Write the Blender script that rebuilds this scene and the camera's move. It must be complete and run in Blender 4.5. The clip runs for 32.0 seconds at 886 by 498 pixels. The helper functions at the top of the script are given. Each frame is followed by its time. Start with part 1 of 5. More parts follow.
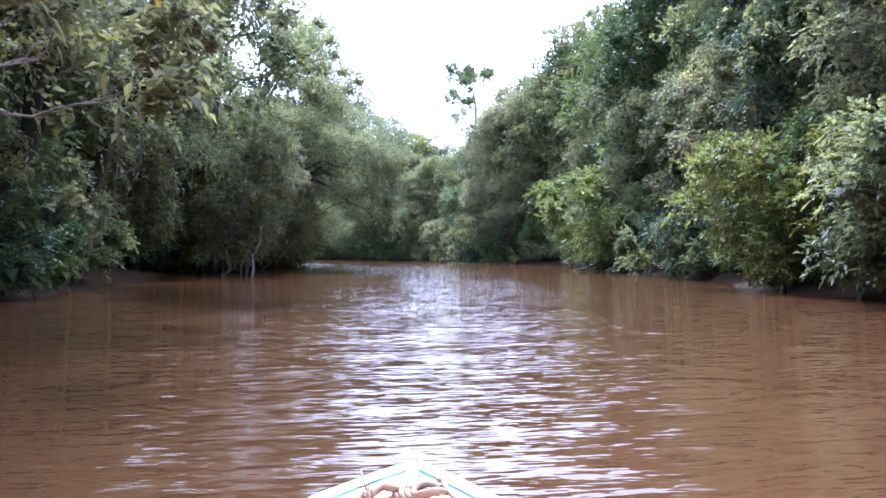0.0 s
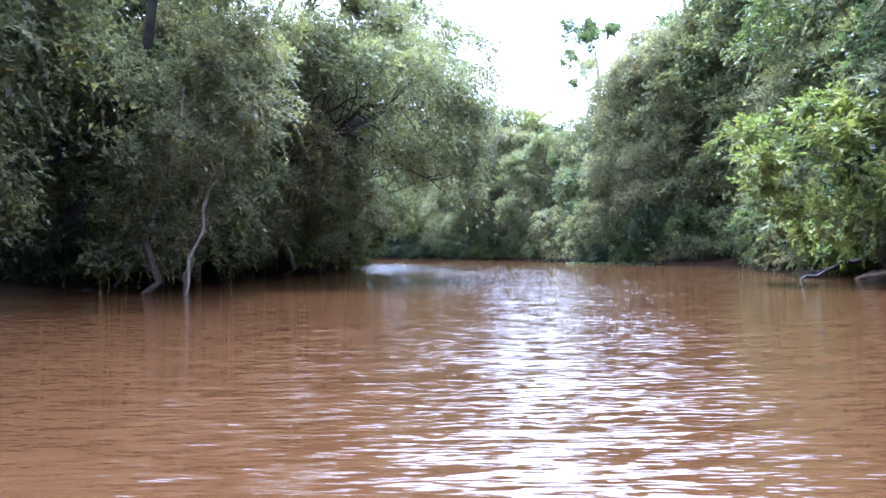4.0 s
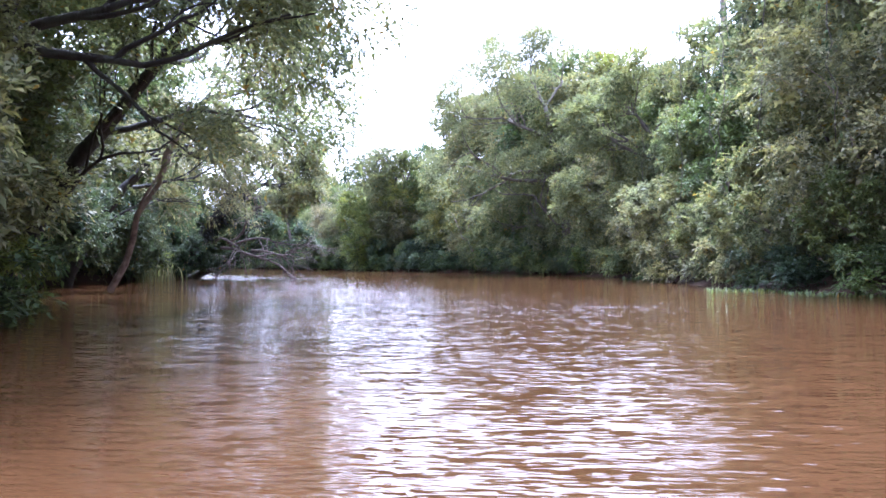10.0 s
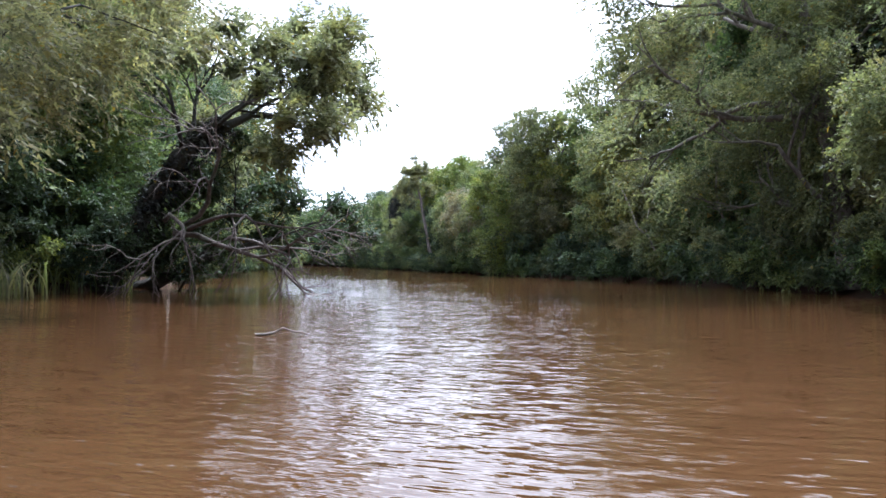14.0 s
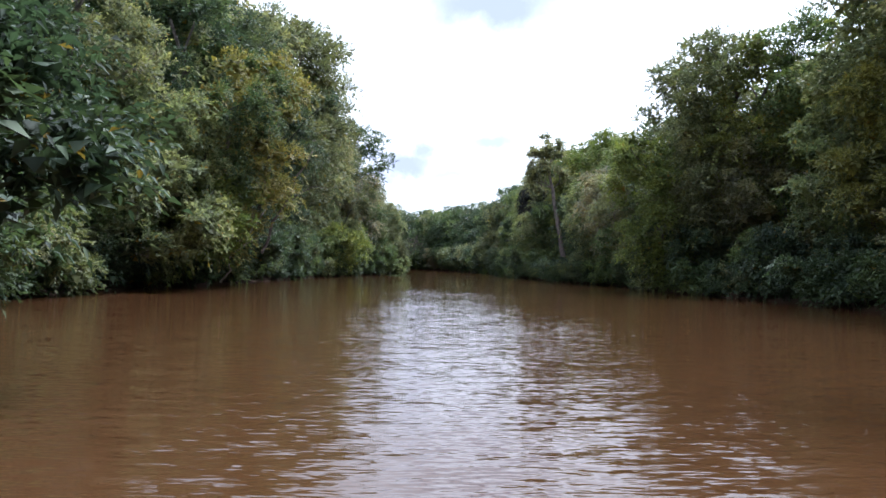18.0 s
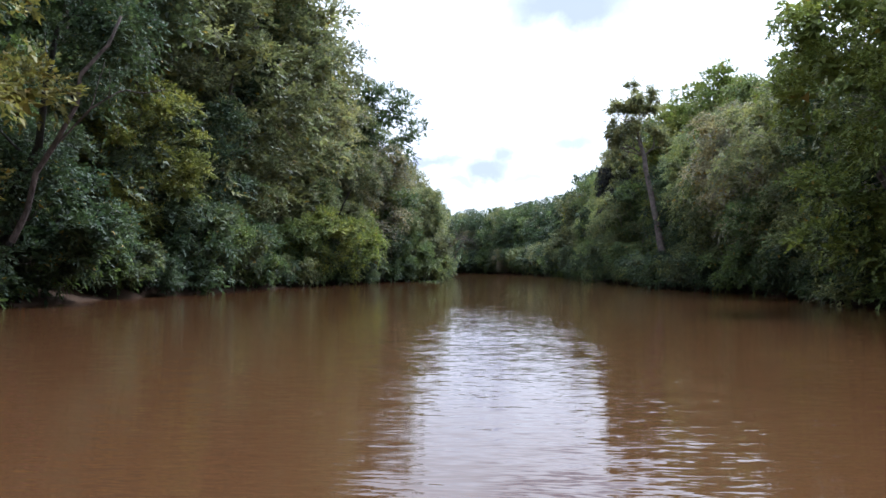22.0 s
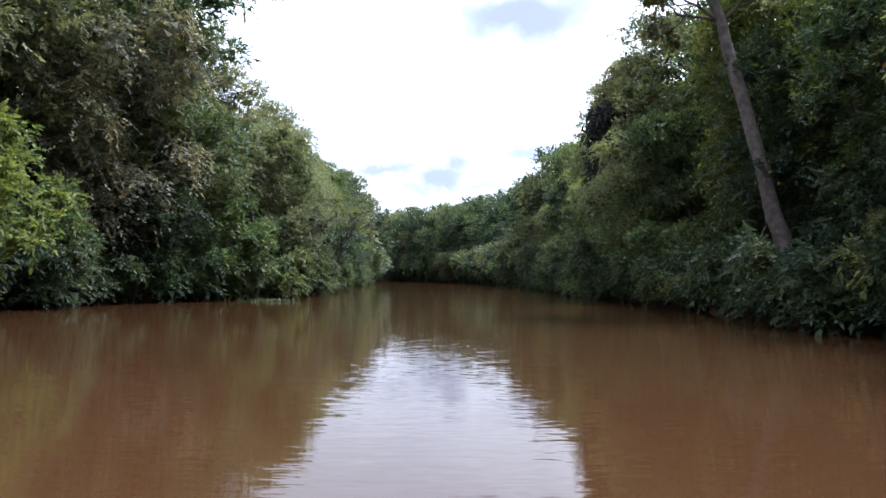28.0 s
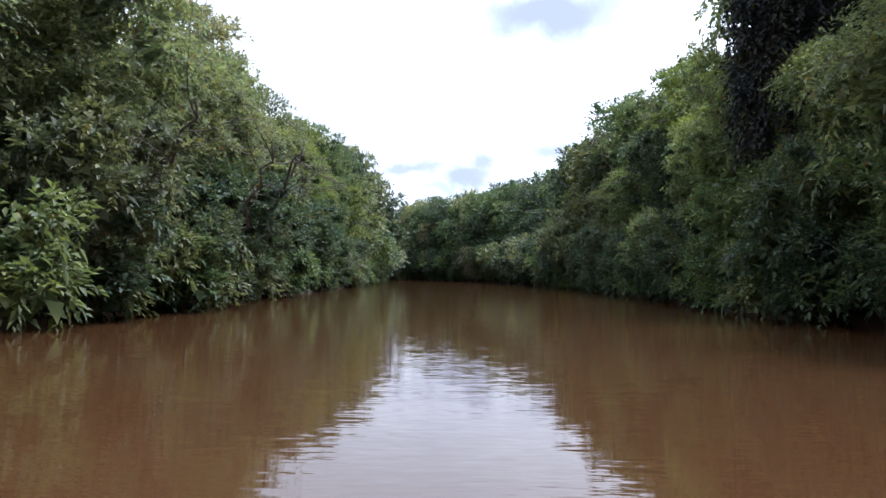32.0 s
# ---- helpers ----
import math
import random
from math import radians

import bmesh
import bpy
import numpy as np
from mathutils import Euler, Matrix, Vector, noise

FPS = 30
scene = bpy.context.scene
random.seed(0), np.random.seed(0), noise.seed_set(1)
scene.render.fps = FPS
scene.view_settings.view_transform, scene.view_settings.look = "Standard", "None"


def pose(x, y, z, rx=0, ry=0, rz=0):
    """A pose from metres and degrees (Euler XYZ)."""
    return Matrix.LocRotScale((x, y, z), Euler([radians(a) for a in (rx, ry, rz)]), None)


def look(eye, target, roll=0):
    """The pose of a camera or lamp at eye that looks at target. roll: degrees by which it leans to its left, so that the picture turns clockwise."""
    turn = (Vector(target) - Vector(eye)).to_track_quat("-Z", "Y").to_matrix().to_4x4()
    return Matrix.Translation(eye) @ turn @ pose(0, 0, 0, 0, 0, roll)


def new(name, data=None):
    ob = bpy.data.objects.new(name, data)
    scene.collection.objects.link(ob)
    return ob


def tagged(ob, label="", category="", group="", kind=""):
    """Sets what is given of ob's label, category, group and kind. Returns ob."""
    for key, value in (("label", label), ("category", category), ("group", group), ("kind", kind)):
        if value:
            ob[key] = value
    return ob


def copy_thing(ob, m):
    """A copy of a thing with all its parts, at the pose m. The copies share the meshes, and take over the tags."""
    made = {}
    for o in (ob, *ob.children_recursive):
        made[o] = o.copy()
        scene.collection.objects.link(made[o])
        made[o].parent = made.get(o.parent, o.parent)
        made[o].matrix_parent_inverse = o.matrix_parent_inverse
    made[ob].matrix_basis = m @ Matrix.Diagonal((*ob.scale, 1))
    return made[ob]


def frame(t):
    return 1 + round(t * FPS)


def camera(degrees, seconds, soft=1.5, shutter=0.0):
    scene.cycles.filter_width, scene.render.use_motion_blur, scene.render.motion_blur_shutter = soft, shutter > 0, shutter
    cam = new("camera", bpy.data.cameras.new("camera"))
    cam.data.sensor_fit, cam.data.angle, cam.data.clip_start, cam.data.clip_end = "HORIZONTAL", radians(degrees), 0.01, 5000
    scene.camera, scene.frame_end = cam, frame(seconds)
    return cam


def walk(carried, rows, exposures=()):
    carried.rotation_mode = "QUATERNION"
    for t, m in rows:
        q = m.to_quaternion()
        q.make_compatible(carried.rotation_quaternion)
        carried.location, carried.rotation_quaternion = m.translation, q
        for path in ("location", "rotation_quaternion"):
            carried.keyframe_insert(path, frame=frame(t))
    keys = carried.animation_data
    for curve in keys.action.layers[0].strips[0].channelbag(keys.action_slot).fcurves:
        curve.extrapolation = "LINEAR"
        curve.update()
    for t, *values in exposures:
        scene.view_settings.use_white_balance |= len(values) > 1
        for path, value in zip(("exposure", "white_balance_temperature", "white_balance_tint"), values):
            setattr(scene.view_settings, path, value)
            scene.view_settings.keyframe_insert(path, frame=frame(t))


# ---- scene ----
cam = camera(59.2, 32.0, soft=1.55)
PATH = [
    (0, (0.017, -0.027, 1.337), (0.017, 1.973, 1.349), -0.1),
    (0.5, (0.058, 2.687, 1.297), (0.058, 4.686, 1.321), -0.1),
    (1, (0.058, 5.477, 1.311), (0.055, 7.477, 1.336), -0.2),
    (1.5, (0.042, 8.412, 1.312), (0.0, 10.411, 1.332), -0.3),
    (2, (0.014, 11.447, 1.277), (-0.11, 13.443, 1.298), -0.3),
    (2.5, (0.032, 14.674, 1.284), (-0.175, 16.663, 1.302), -0.3),
    (3, (0.007, 17.876, 1.264), (-0.23, 19.862, 1.279), -0.2),
    (3.5, (-0.03, 21.303, 1.248), (-0.293, 23.285, 1.26), -0.4),
    (4, (0.012, 24.871, 1.313), (-0.282, 26.849, 1.321), -0.5),
    (4.5, (0.029, 28.547, 1.321), (-0.288, 30.522, 1.326), -0.5),
    (6.5, (-0.088, 42.722, 1.391), (-0.469, 44.685, 1.426), -1.0),
    (7, (-0.258, 46.501, 1.375), (-0.65, 48.462, 1.418), -0.9),
    (7.5, (-0.52, 50.423, 1.321), (-0.923, 52.381, 1.356), -0.8),
    (8, (-0.802, 54.404, 1.302), (-1.221, 56.36, 1.338), -0.5),
    (8.5, (-1.166, 58.327, 1.276), (-1.606, 60.277, 1.313), -0.4),
    (9, (-1.586, 62.52, 1.284), (-2.045, 64.467, 1.319), -0.3),
    (9.5, (-2.109, 66.626, 1.305), (-2.575, 68.571, 1.338), -0.1),
    (10, (-2.808, 70.764, 1.331), (-3.26, 72.711, 1.366), -0.3),
    (10.5, (-3.471, 74.969, 1.346), (-3.933, 76.914, 1.378), 0.0),
    (11, (-4.175, 79.191, 1.364), (-4.64, 81.136, 1.398), -0.3),
    (11.5, (-4.728, 83.31, 1.368), (-5.206, 85.252, 1.399), 0.0),
    (12, (-5.363, 87.459, 1.36), (-5.884, 89.389, 1.397), 0.3),
    (12.5, (-6.155, 91.695, 1.362), (-6.71, 93.616, 1.401), 0.3),
    (13, (-7.129, 96.002, 1.367), (-7.74, 97.906, 1.407), 0.5),
    (13.5, (-8.264, 100.257, 1.387), (-9.023, 102.107, 1.428), 0.7),
    (14, (-9.538, 104.477, 1.429), (-10.411, 106.276, 1.467), 0.6),
    (14.5, (-10.909, 108.637, 1.456), (-11.86, 110.396, 1.48), 0.9),
    (16.5, (-16.74, 123.781, 1.597), (-17.838, 125.453, 1.64), 0.5),
    (17, (-18.253, 127.438, 1.607), (-19.375, 129.092, 1.65), 0.6),
    (17.5, (-19.83, 131.048, 1.628), (-20.994, 132.673, 1.672), 1.2),
    (18, (-21.594, 134.708, 1.674), (-22.799, 136.304, 1.719), 1.5),
    (18.5, (-23.515, 138.347, 1.692), (-24.762, 139.909, 1.737), 1.5),
    (19, (-25.442, 141.803, 1.681), (-26.727, 143.335, 1.725), 1.6),
    (19.5, (-27.428, 145.243, 1.673), (-28.745, 146.747, 1.715), 1.4),
    (20, (-29.481, 148.709, 1.637), (-30.826, 150.189, 1.679), 1.4),
    (20.5, (-31.589, 152.162, 1.652), (-32.962, 153.616, 1.696), 0.9),
    (21, (-33.696, 155.631, 1.615), (-35.074, 157.08, 1.662), 0.7),
    (21.5, (-35.923, 159.149, 1.539), (-37.298, 160.6, 1.589), 0.5),
    (22, (-38.118, 162.613, 1.491), (-39.483, 164.074, 1.544), 0.4),
    (22.5, (-40.165, 166.035, 1.479), (-41.515, 167.509, 1.535), 0.6),
    (23, (-42.389, 169.321, 1.47), (-43.724, 170.808, 1.532), 0.6),
    (23.5, (-44.779, 172.762, 1.517), (-46.101, 174.261, 1.58), 0.4),
    (24, (-47.183, 176.184, 1.51), (-48.493, 177.694, 1.575), 0.6),
    (24.5, (-49.533, 179.427, 1.478), (-50.834, 180.944, 1.544), 0.8),
    (25, (-52.101, 182.756, 1.42), (-53.394, 184.281, 1.487), 0.6),
    (25.5, (-54.509, 186.067, 1.374), (-55.794, 187.599, 1.441), 0.3),
    (27.5, (-63.484, 198.298, 1.477), (-64.758, 199.838, 1.551), 0.6),
    (28, (-65.886, 201.485, 1.496), (-67.161, 203.025, 1.57), 0.8),
    (28.5, (-68.25, 204.606, 1.502), (-69.525, 206.144, 1.575), 1.1),
    (29, (-70.637, 207.689, 1.515), (-71.913, 209.227, 1.588), 1.4),
    (29.5, (-73.176, 210.838, 1.5), (-74.454, 212.375, 1.573), 1.4),
    (30, (-75.696, 213.95, 1.467), (-76.986, 215.477, 1.54), 1.5),
    (30.5, (-78.228, 216.984, 1.433), (-79.533, 218.498, 1.506), 1.7),
    (31, (-80.783, 219.992, 1.397), (-82.097, 221.498, 1.47), 1.4),
    (31.5, (-83.374, 222.969, 1.362), (-84.693, 224.47, 1.434), 1.1),
    (32, (-86.025, 226.08, 1.39), (-87.35, 227.576, 1.46), 0.9),
]
walk(cam, [(t, look(eye, target, roll)) for t, eye, target, roll in PATH],
     exposures=[(0.0, 1.68, 4760, 26), (4.0, 2.14, 4700, 22), (7.0, 2.52, 4760, 24), (8.0, 2.42, 4800, 25), (10.0, 2.04, 4960, 27), (12.0, 1.66, 5200, 22), (13.0, 1.5, 5330, 16), (14.0, 1.18, 5380, 13), (16.5, 0.56, 5420, 13), (25.0, 0.51, 5400, 13), (32.0, 0.42, 5400, 13)])

# ---- world, sun ----
SUN_AZ, SUN_EL = -2.0, 57.0   # degrees east of north, above the horizon
world = bpy.data.worlds.new("sky")
scene.world = world
world.use_nodes = True


class Nodes:
    """Short hand for building a node tree."""

    def __init__(self, tree):
        self.tree = tree
        tree.nodes.clear()

    def add(self, kind, props=None, **sockets):
        n = self.tree.nodes.new(kind)
        p = props or {}
        if "operation" in p:
            n.operation = p["operation"]
        if "use_clamp" in p:
            n.use_clamp = p["use_clamp"]
        if "data_type" in p:
            n.data_type = p["data_type"]
        if "blend_type" in p:
            n.blend_type = p["blend_type"]
        if "sky_type" in p:
            n.sky_type = p["sky_type"]
        if "sun_disc" in p:
            n.sun_disc = p["sun_disc"]
        if "sun_elevation" in p:
            n.sun_elevation = p["sun_elevation"]
        if "sun_rotation" in p:
            n.sun_rotation = p["sun_rotation"]
        if "air_density" in p:
            n.air_density = p["air_density"]
        if "dust_density" in p:
            n.dust_density = p["dust_density"]
        if "interpolation_type" in p:
            n.interpolation_type = p["interpolation_type"]
        if "vector_type" in p:
            n.vector_type = p["vector_type"]
        if "rotation_type" in p:
            n.rotation_type = p["rotation_type"]
        for key, value in sockets.items():
            key = key.replace("_", " ")
            sock = n.inputs[int(key[1:])] if key[0] == "i" and key[1:].isdigit() else n.inputs[key]
            if isinstance(value, bpy.types.NodeSocket):
                self.tree.links.new(value, sock)
            else:
                sock.default_value = value
        return n

    def math(self, op, a, b=0.0, clamp=False):
        return self.add("ShaderNodeMath", {"operation": op, "use_clamp": clamp}, i0=a, i1=b).outputs[0]

    def mix(self, f, a, b, blend="MIX"):
        n = self.add("ShaderNodeMix", {"data_type": "RGBA", "blend_type": blend})
        for sock, value in ((n.inputs[0], f), (n.inputs[6], a), (n.inputs[7], b)):
            if isinstance(value, bpy.types.NodeSocket):
                self.tree.links.new(value, sock)
            else:
                sock.default_value = value
        return n.outputs[2]

    def ramp(self, f, stops):
        n = self.add("ShaderNodeValToRGB", None, Fac=f)
        r = n.color_ramp
        while len(r.elements) < len(stops):
            r.elements.new(0.5)
        for e, (p, c) in zip(r.elements, stops):
            e.position, e.color = p, (*c, 1) if len(c) == 3 else c
        return n.outputs[0]

    def noise(self, vec, scale, detail=3.0, rough=0.55):
        return self.add("ShaderNodeTexNoise", None, Vector=vec, Scale=scale, Detail=detail, Roughness=rough).outputs["Fac"]


def bearing(az, el):
    """Unit vector to a bearing (degrees west of north) and height."""
    a, e = radians(az), radians(el)
    return Vector((-math.sin(a) * math.cos(e), math.cos(a) * math.cos(e), math.sin(e)))


def build_sky():
    N = Nodes(world.node_tree)
    sky = N.add("ShaderNodeTexSky", {"sky_type": "NISHITA", "sun_disc": False, "sun_elevation": radians(SUN_EL),
                                     "sun_rotation": radians(SUN_AZ), "air_density": 1.0, "dust_density": 2.0})
    way = N.add("ShaderNodeTexCoord").outputs["Generated"]
    blue = N.mix(1.0, sky.outputs[0], (0.12, 0.12, 0.12, 1), "MULTIPLY")
    warp = N.add("ShaderNodeTexNoise", None, Vector=way, Scale=13.0, Detail=5.0, Roughness=0.6)
    off = N.add("ShaderNodeVectorMath", {"operation": "SUBTRACT"}, i0=warp.outputs["Color"], i1=(0.5, 0.5, 0.5))
    off2 = N.add("ShaderNodeVectorMath", {"operation": "SCALE"}, i0=off.outputs[0], Scale=0.085)
    bent = N.add("ShaderNodeVectorMath", {"operation": "ADD"}, i0=way, i1=off2.outputs[0]).outputs[0]
    # overcast white with a thinner texture
    puff = N.noise(way, 3.0, 6.0, 0.6)
    white = N.ramp(puff, [(0.3, (1.05, 1.08, 1.12)), (0.55, (1.25, 1.25, 1.25)), (0.75, (1.45, 1.44, 1.42))])
    total = None
    for az, el, wide, tall, depth in CLOUDS:
        c = bearing(az, el)
        right = Vector((math.cos(radians(az)), math.sin(radians(az)), 0))
        up = right.cross(c)
        if up.z < 0:
            up = -up
        du = N.add("ShaderNodeVectorMath", {"operation": "DOT_PRODUCT"}, i0=bent, i1=right).outputs["Value"]
        dv = N.add("ShaderNodeVectorMath", {"operation": "DOT_PRODUCT"}, i0=bent, i1=up).outputs["Value"]
        dc = N.add("ShaderNodeVectorMath", {"operation": "DOT_PRODUCT"}, i0=bent, i1=c).outputs["Value"]
        u = N.math("DIVIDE", du, math.sin(radians(wide)))
        v = N.math("DIVIDE", dv, math.sin(radians(tall)))
        r2 = N.math("ADD", N.math("MULTIPLY", u, u), N.math("MULTIPLY", v, v))
        m = N.math("MULTIPLY", N.math("MULTIPLY", N.math("SUBTRACT", 1.5, r2, False), 0.72, True), depth)
        m = N.math("MULTIPLY", m, N.math("GREATER_THAN", dc, 0.0))
        total = m if total is None else N.math("MAXIMUM", total, m)
    col = N.mix(0.90, blue, white)
    # the veiled sun brightens the cloud round it
    toward = N.add("ShaderNodeVectorMath", {"operation": "DOT_PRODUCT"}, i0=way, i1=bearing(-SUN_AZ, SUN_EL)).outputs["Value"]
    glow = N.math("POWER", N.math("MAXIMUM", toward, 0.0), 5.0)
    glow = N.math("ADD", N.math("MULTIPLY", glow, 1.6), 1.0)
    col = N.mix(1.0, col, N.add("ShaderNodeCombineColor", None, Red=glow, Green=glow, Blue=glow).outputs[0], "MULTIPLY")
    col = N.mix(N.math("MINIMUM", total, 1.0), col, (0.50, 0.53, 0.66, 1))
    bg = N.add("ShaderNodeBackground", None, Color=col, Strength=1.0)
    out = N.add("ShaderNodeOutputWorld")
    N.tree.links.new(bg.outputs[0], out.inputs[0])


# clouds: bearing west of north, height, half width, half height (degrees), depth
CLOUDS = [(33.8, 18.5, 5.9, 2.2, 0.95), (40.1, 7.2, 2.4, 0.9, 0.9), (39.0, 8.2, 1.2, 1.1, 0.85), (44.2, 8.3, 2.8, 0.65, 0.85), (42.0, 6.4, 2.0, 0.5, 0.7),
          (34.0, 9.2, 2.4, 0.8, 0.8), (37.0, 6.6, 1.6, 0.5, 0.65), (-60, 40, 14, 5, 0.5), (120, 35, 18, 6, 0.5)]
build_sky()
sun = new("sun", bpy.data.lights.new("sun", "SUN"))
sun.data.energy, sun.data.angle, sun.data.color = 5.0, radians(10), (1.0, 0.96, 0.89)
sun.matrix_world = look(bearing(-SUN_AZ, SUN_EL) * 200, (0, 0, 0))


# ---- materials ----
def material(name):
    m = bpy.data.materials.new(name)
    m.use_nodes = True
    return m, Nodes(m.node_tree)


def finish(N, shader):
    out = N.add("ShaderNodeOutputMaterial")
    N.tree.links.new(shader, out.inputs[0])


def leaf_material(name, stops, gloss=0.46, through_leaf=0.32, yellow=0.012):
    """Leaves: hue by plant, lightness by leaf, a few turned ones."""
    m, N = material(name)
    plant = N.add("ShaderNodeObjectInfo").outputs["Random"]
    leaf = N.add("ShaderNodeNewGeometry").outputs["Random Per Island"]
    base = N.ramp(plant, [(p, tuple(min(0.2, c * 1.25) for c in rgb)) for p, rgb in stops])
    light = N.add("ShaderNodeMapRange", None, Value=leaf, i3=0.50, i4=1.46).outputs[0]
    val = N.add("ShaderNodeCombineColor", None, Red=light, Green=light, Blue=light).outputs[0]
    col = N.mix(1.0, base, val, "MULTIPLY")
    where = N.add("ShaderNodeTexCoord").outputs["Object"]
    patch = N.noise(where, 0.75, 2.0)
    col = N.mix(N.math("MULTIPLY", N.math("SUBTRACT", patch, 0.42, True), 2.6, True), col,
                N.mix(1.0, col, (1.85, 1.55, 0.85, 1), "MULTIPLY"))
    turned = N.math("LESS_THAN", N.math("FRACT", N.math("MULTIPLY", leaf, 37.0)), yellow)
    col = N.mix(turned, col, (0.22, 0.15, 0.03, 1))
    p = N.add("ShaderNodeBsdfPrincipled", None, Base_Color=col, Roughness=gloss + 0.18, IOR=1.36)
    t = N.add("ShaderNodeBsdfTranslucent", None, Color=N.mix(1.0, col, (1.12, 1.2, 0.8, 1), "MULTIPLY"))
    s = N.add("ShaderNodeMixShader", None, Fac=through_leaf)
    N.tree.links.new(p.outputs[0], s.inputs[1])
    N.tree.links.new(t.outputs[0], s.inputs[2])
    finish(N, s.outputs[0])
    return m


GREENS = [(0.0, (0.034, 0.056, 0.029)), (0.25, (0.056, 0.084, 0.038)), (0.5, (0.078, 0.110, 0.046)),
          (0.75, (0.100, 0.118, 0.060)), (1.0, (0.080, 0.088, 0.056))]
M_LEAF = leaf_material("leaf_mixed_green", GREENS)
# dark leaves, bluish so that shaded foliage is partly put into the colour
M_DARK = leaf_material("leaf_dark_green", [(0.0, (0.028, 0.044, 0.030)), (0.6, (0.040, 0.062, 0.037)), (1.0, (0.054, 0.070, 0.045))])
M_BRIGHT = leaf_material("leaf_fresh_green", [(0.0, (0.088, 0.120, 0.034)), (0.6, (0.106, 0.130, 0.042)), (1.0, (0.118, 0.122, 0.040))], 0.55, 0.34)
M_PALE = leaf_material("leaf_pale_olive", [(0.0, (0.100, 0.124, 0.070)), (0.5, (0.124, 0.138, 0.084)), (1.0, (0.136, 0.136, 0.090))], 0.5, 0.48, 0.02)
# grey-green leaves, paled so that the haze of the lower reach is in them
M_SILVER = leaf_material("leaf_grey_green", [(0.0, (0.100, 0.114, 0.066)), (0.5, (0.122, 0.131, 0.084)), (1.0, (0.134, 0.134, 0.095))], 0.5, 0.48, 0.012)
M_YELLOW = leaf_material("leaf_yellow_brown", [(0.0, (0.128, 0.122, 0.040)), (1.0, (0.118, 0.102, 0.044))], 0.5, 0.3, 0.05)
M_LIME = leaf_material("leaf_yellow_green", [(0.0, (0.150, 0.160, 0.020)), (1.0, (0.160, 0.158, 0.022))], 0.5, 0.4, 0.02)
M_BROWN = leaf_material("leaf_withered_brown", [(0.0, (0.185, 0.150, 0.120)), (1.0, (0.200, 0.165, 0.130))], 0.6, 0.25, 0.1)
# near-black leaves; the vine-draped tree's shaded side is put into this colour
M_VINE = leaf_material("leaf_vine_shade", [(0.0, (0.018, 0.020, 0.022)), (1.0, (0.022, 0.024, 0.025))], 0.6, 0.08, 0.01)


def bark_material(name, dark, pale, scale=6.0):
    m, N = material(name)
    where = N.add("ShaderNodeTexCoord").outputs["Object"]
    long = N.add("ShaderNodeMapping", None, Vector=where, Scale=(1.0, 1.0, 0.18)).outputs[0]
    grain = N.noise(long, scale * 3, 5.0, 0.65)
    stain = N.noise(where, 0.9, 3.0)
    col = N.mix(grain, (*dark, 1), (*pale, 1))
    blotch = N.add("ShaderNodeMapRange", None, Value=N.noise(where, 3.2, 4.0, 0.6), i1=0.35, i2=0.65, i3=0.5, i4=1.3).outputs[0]
    col = N.mix(1.0, col, N.add("ShaderNodeCombineColor", None, Red=blotch, Green=blotch, Blue=blotch).outputs[0], "MULTIPLY")
    col = N.mix(N.math("MULTIPLY", N.math("SUBTRACT", stain, 0.5, True), 2.0, True), col, (0.07, 0.085, 0.05, 1))
    b = N.add("ShaderNodeBump", None, Height=grain, Strength=0.9, Distance=0.06)
    p = N.add("ShaderNodeBsdfPrincipled", None, Base_Color=col, Roughness=0.85, Normal=b.outputs[0])
    finish(N, p.outputs[0])
    return m


M_BARK = bark_material("bark_brown", (0.045, 0.035, 0.028), (0.15, 0.125, 0.10))
M_BARK_PALE = bark_material("bark_pale", (0.13, 0.10, 0.085), (0.34, 0.28, 0.24))
M_BARK_RED = bark_material("bark_reddish_grey", (0.065, 0.048, 0.042), (0.17, 0.132, 0.12))
M_BARK_DARK = bark_material("bark_wet_dark", (0.015, 0.013, 0.012), (0.05, 0.043, 0.038))
M_TWIG = bark_material("twig_grey_brown", (0.13, 0.10, 0.08), (0.34, 0.28, 0.22), 14.0)
M_DEAD = bark_material("dead_wood_grey", (0.16, 0.13, 0.11), (0.38, 0.33, 0.28))


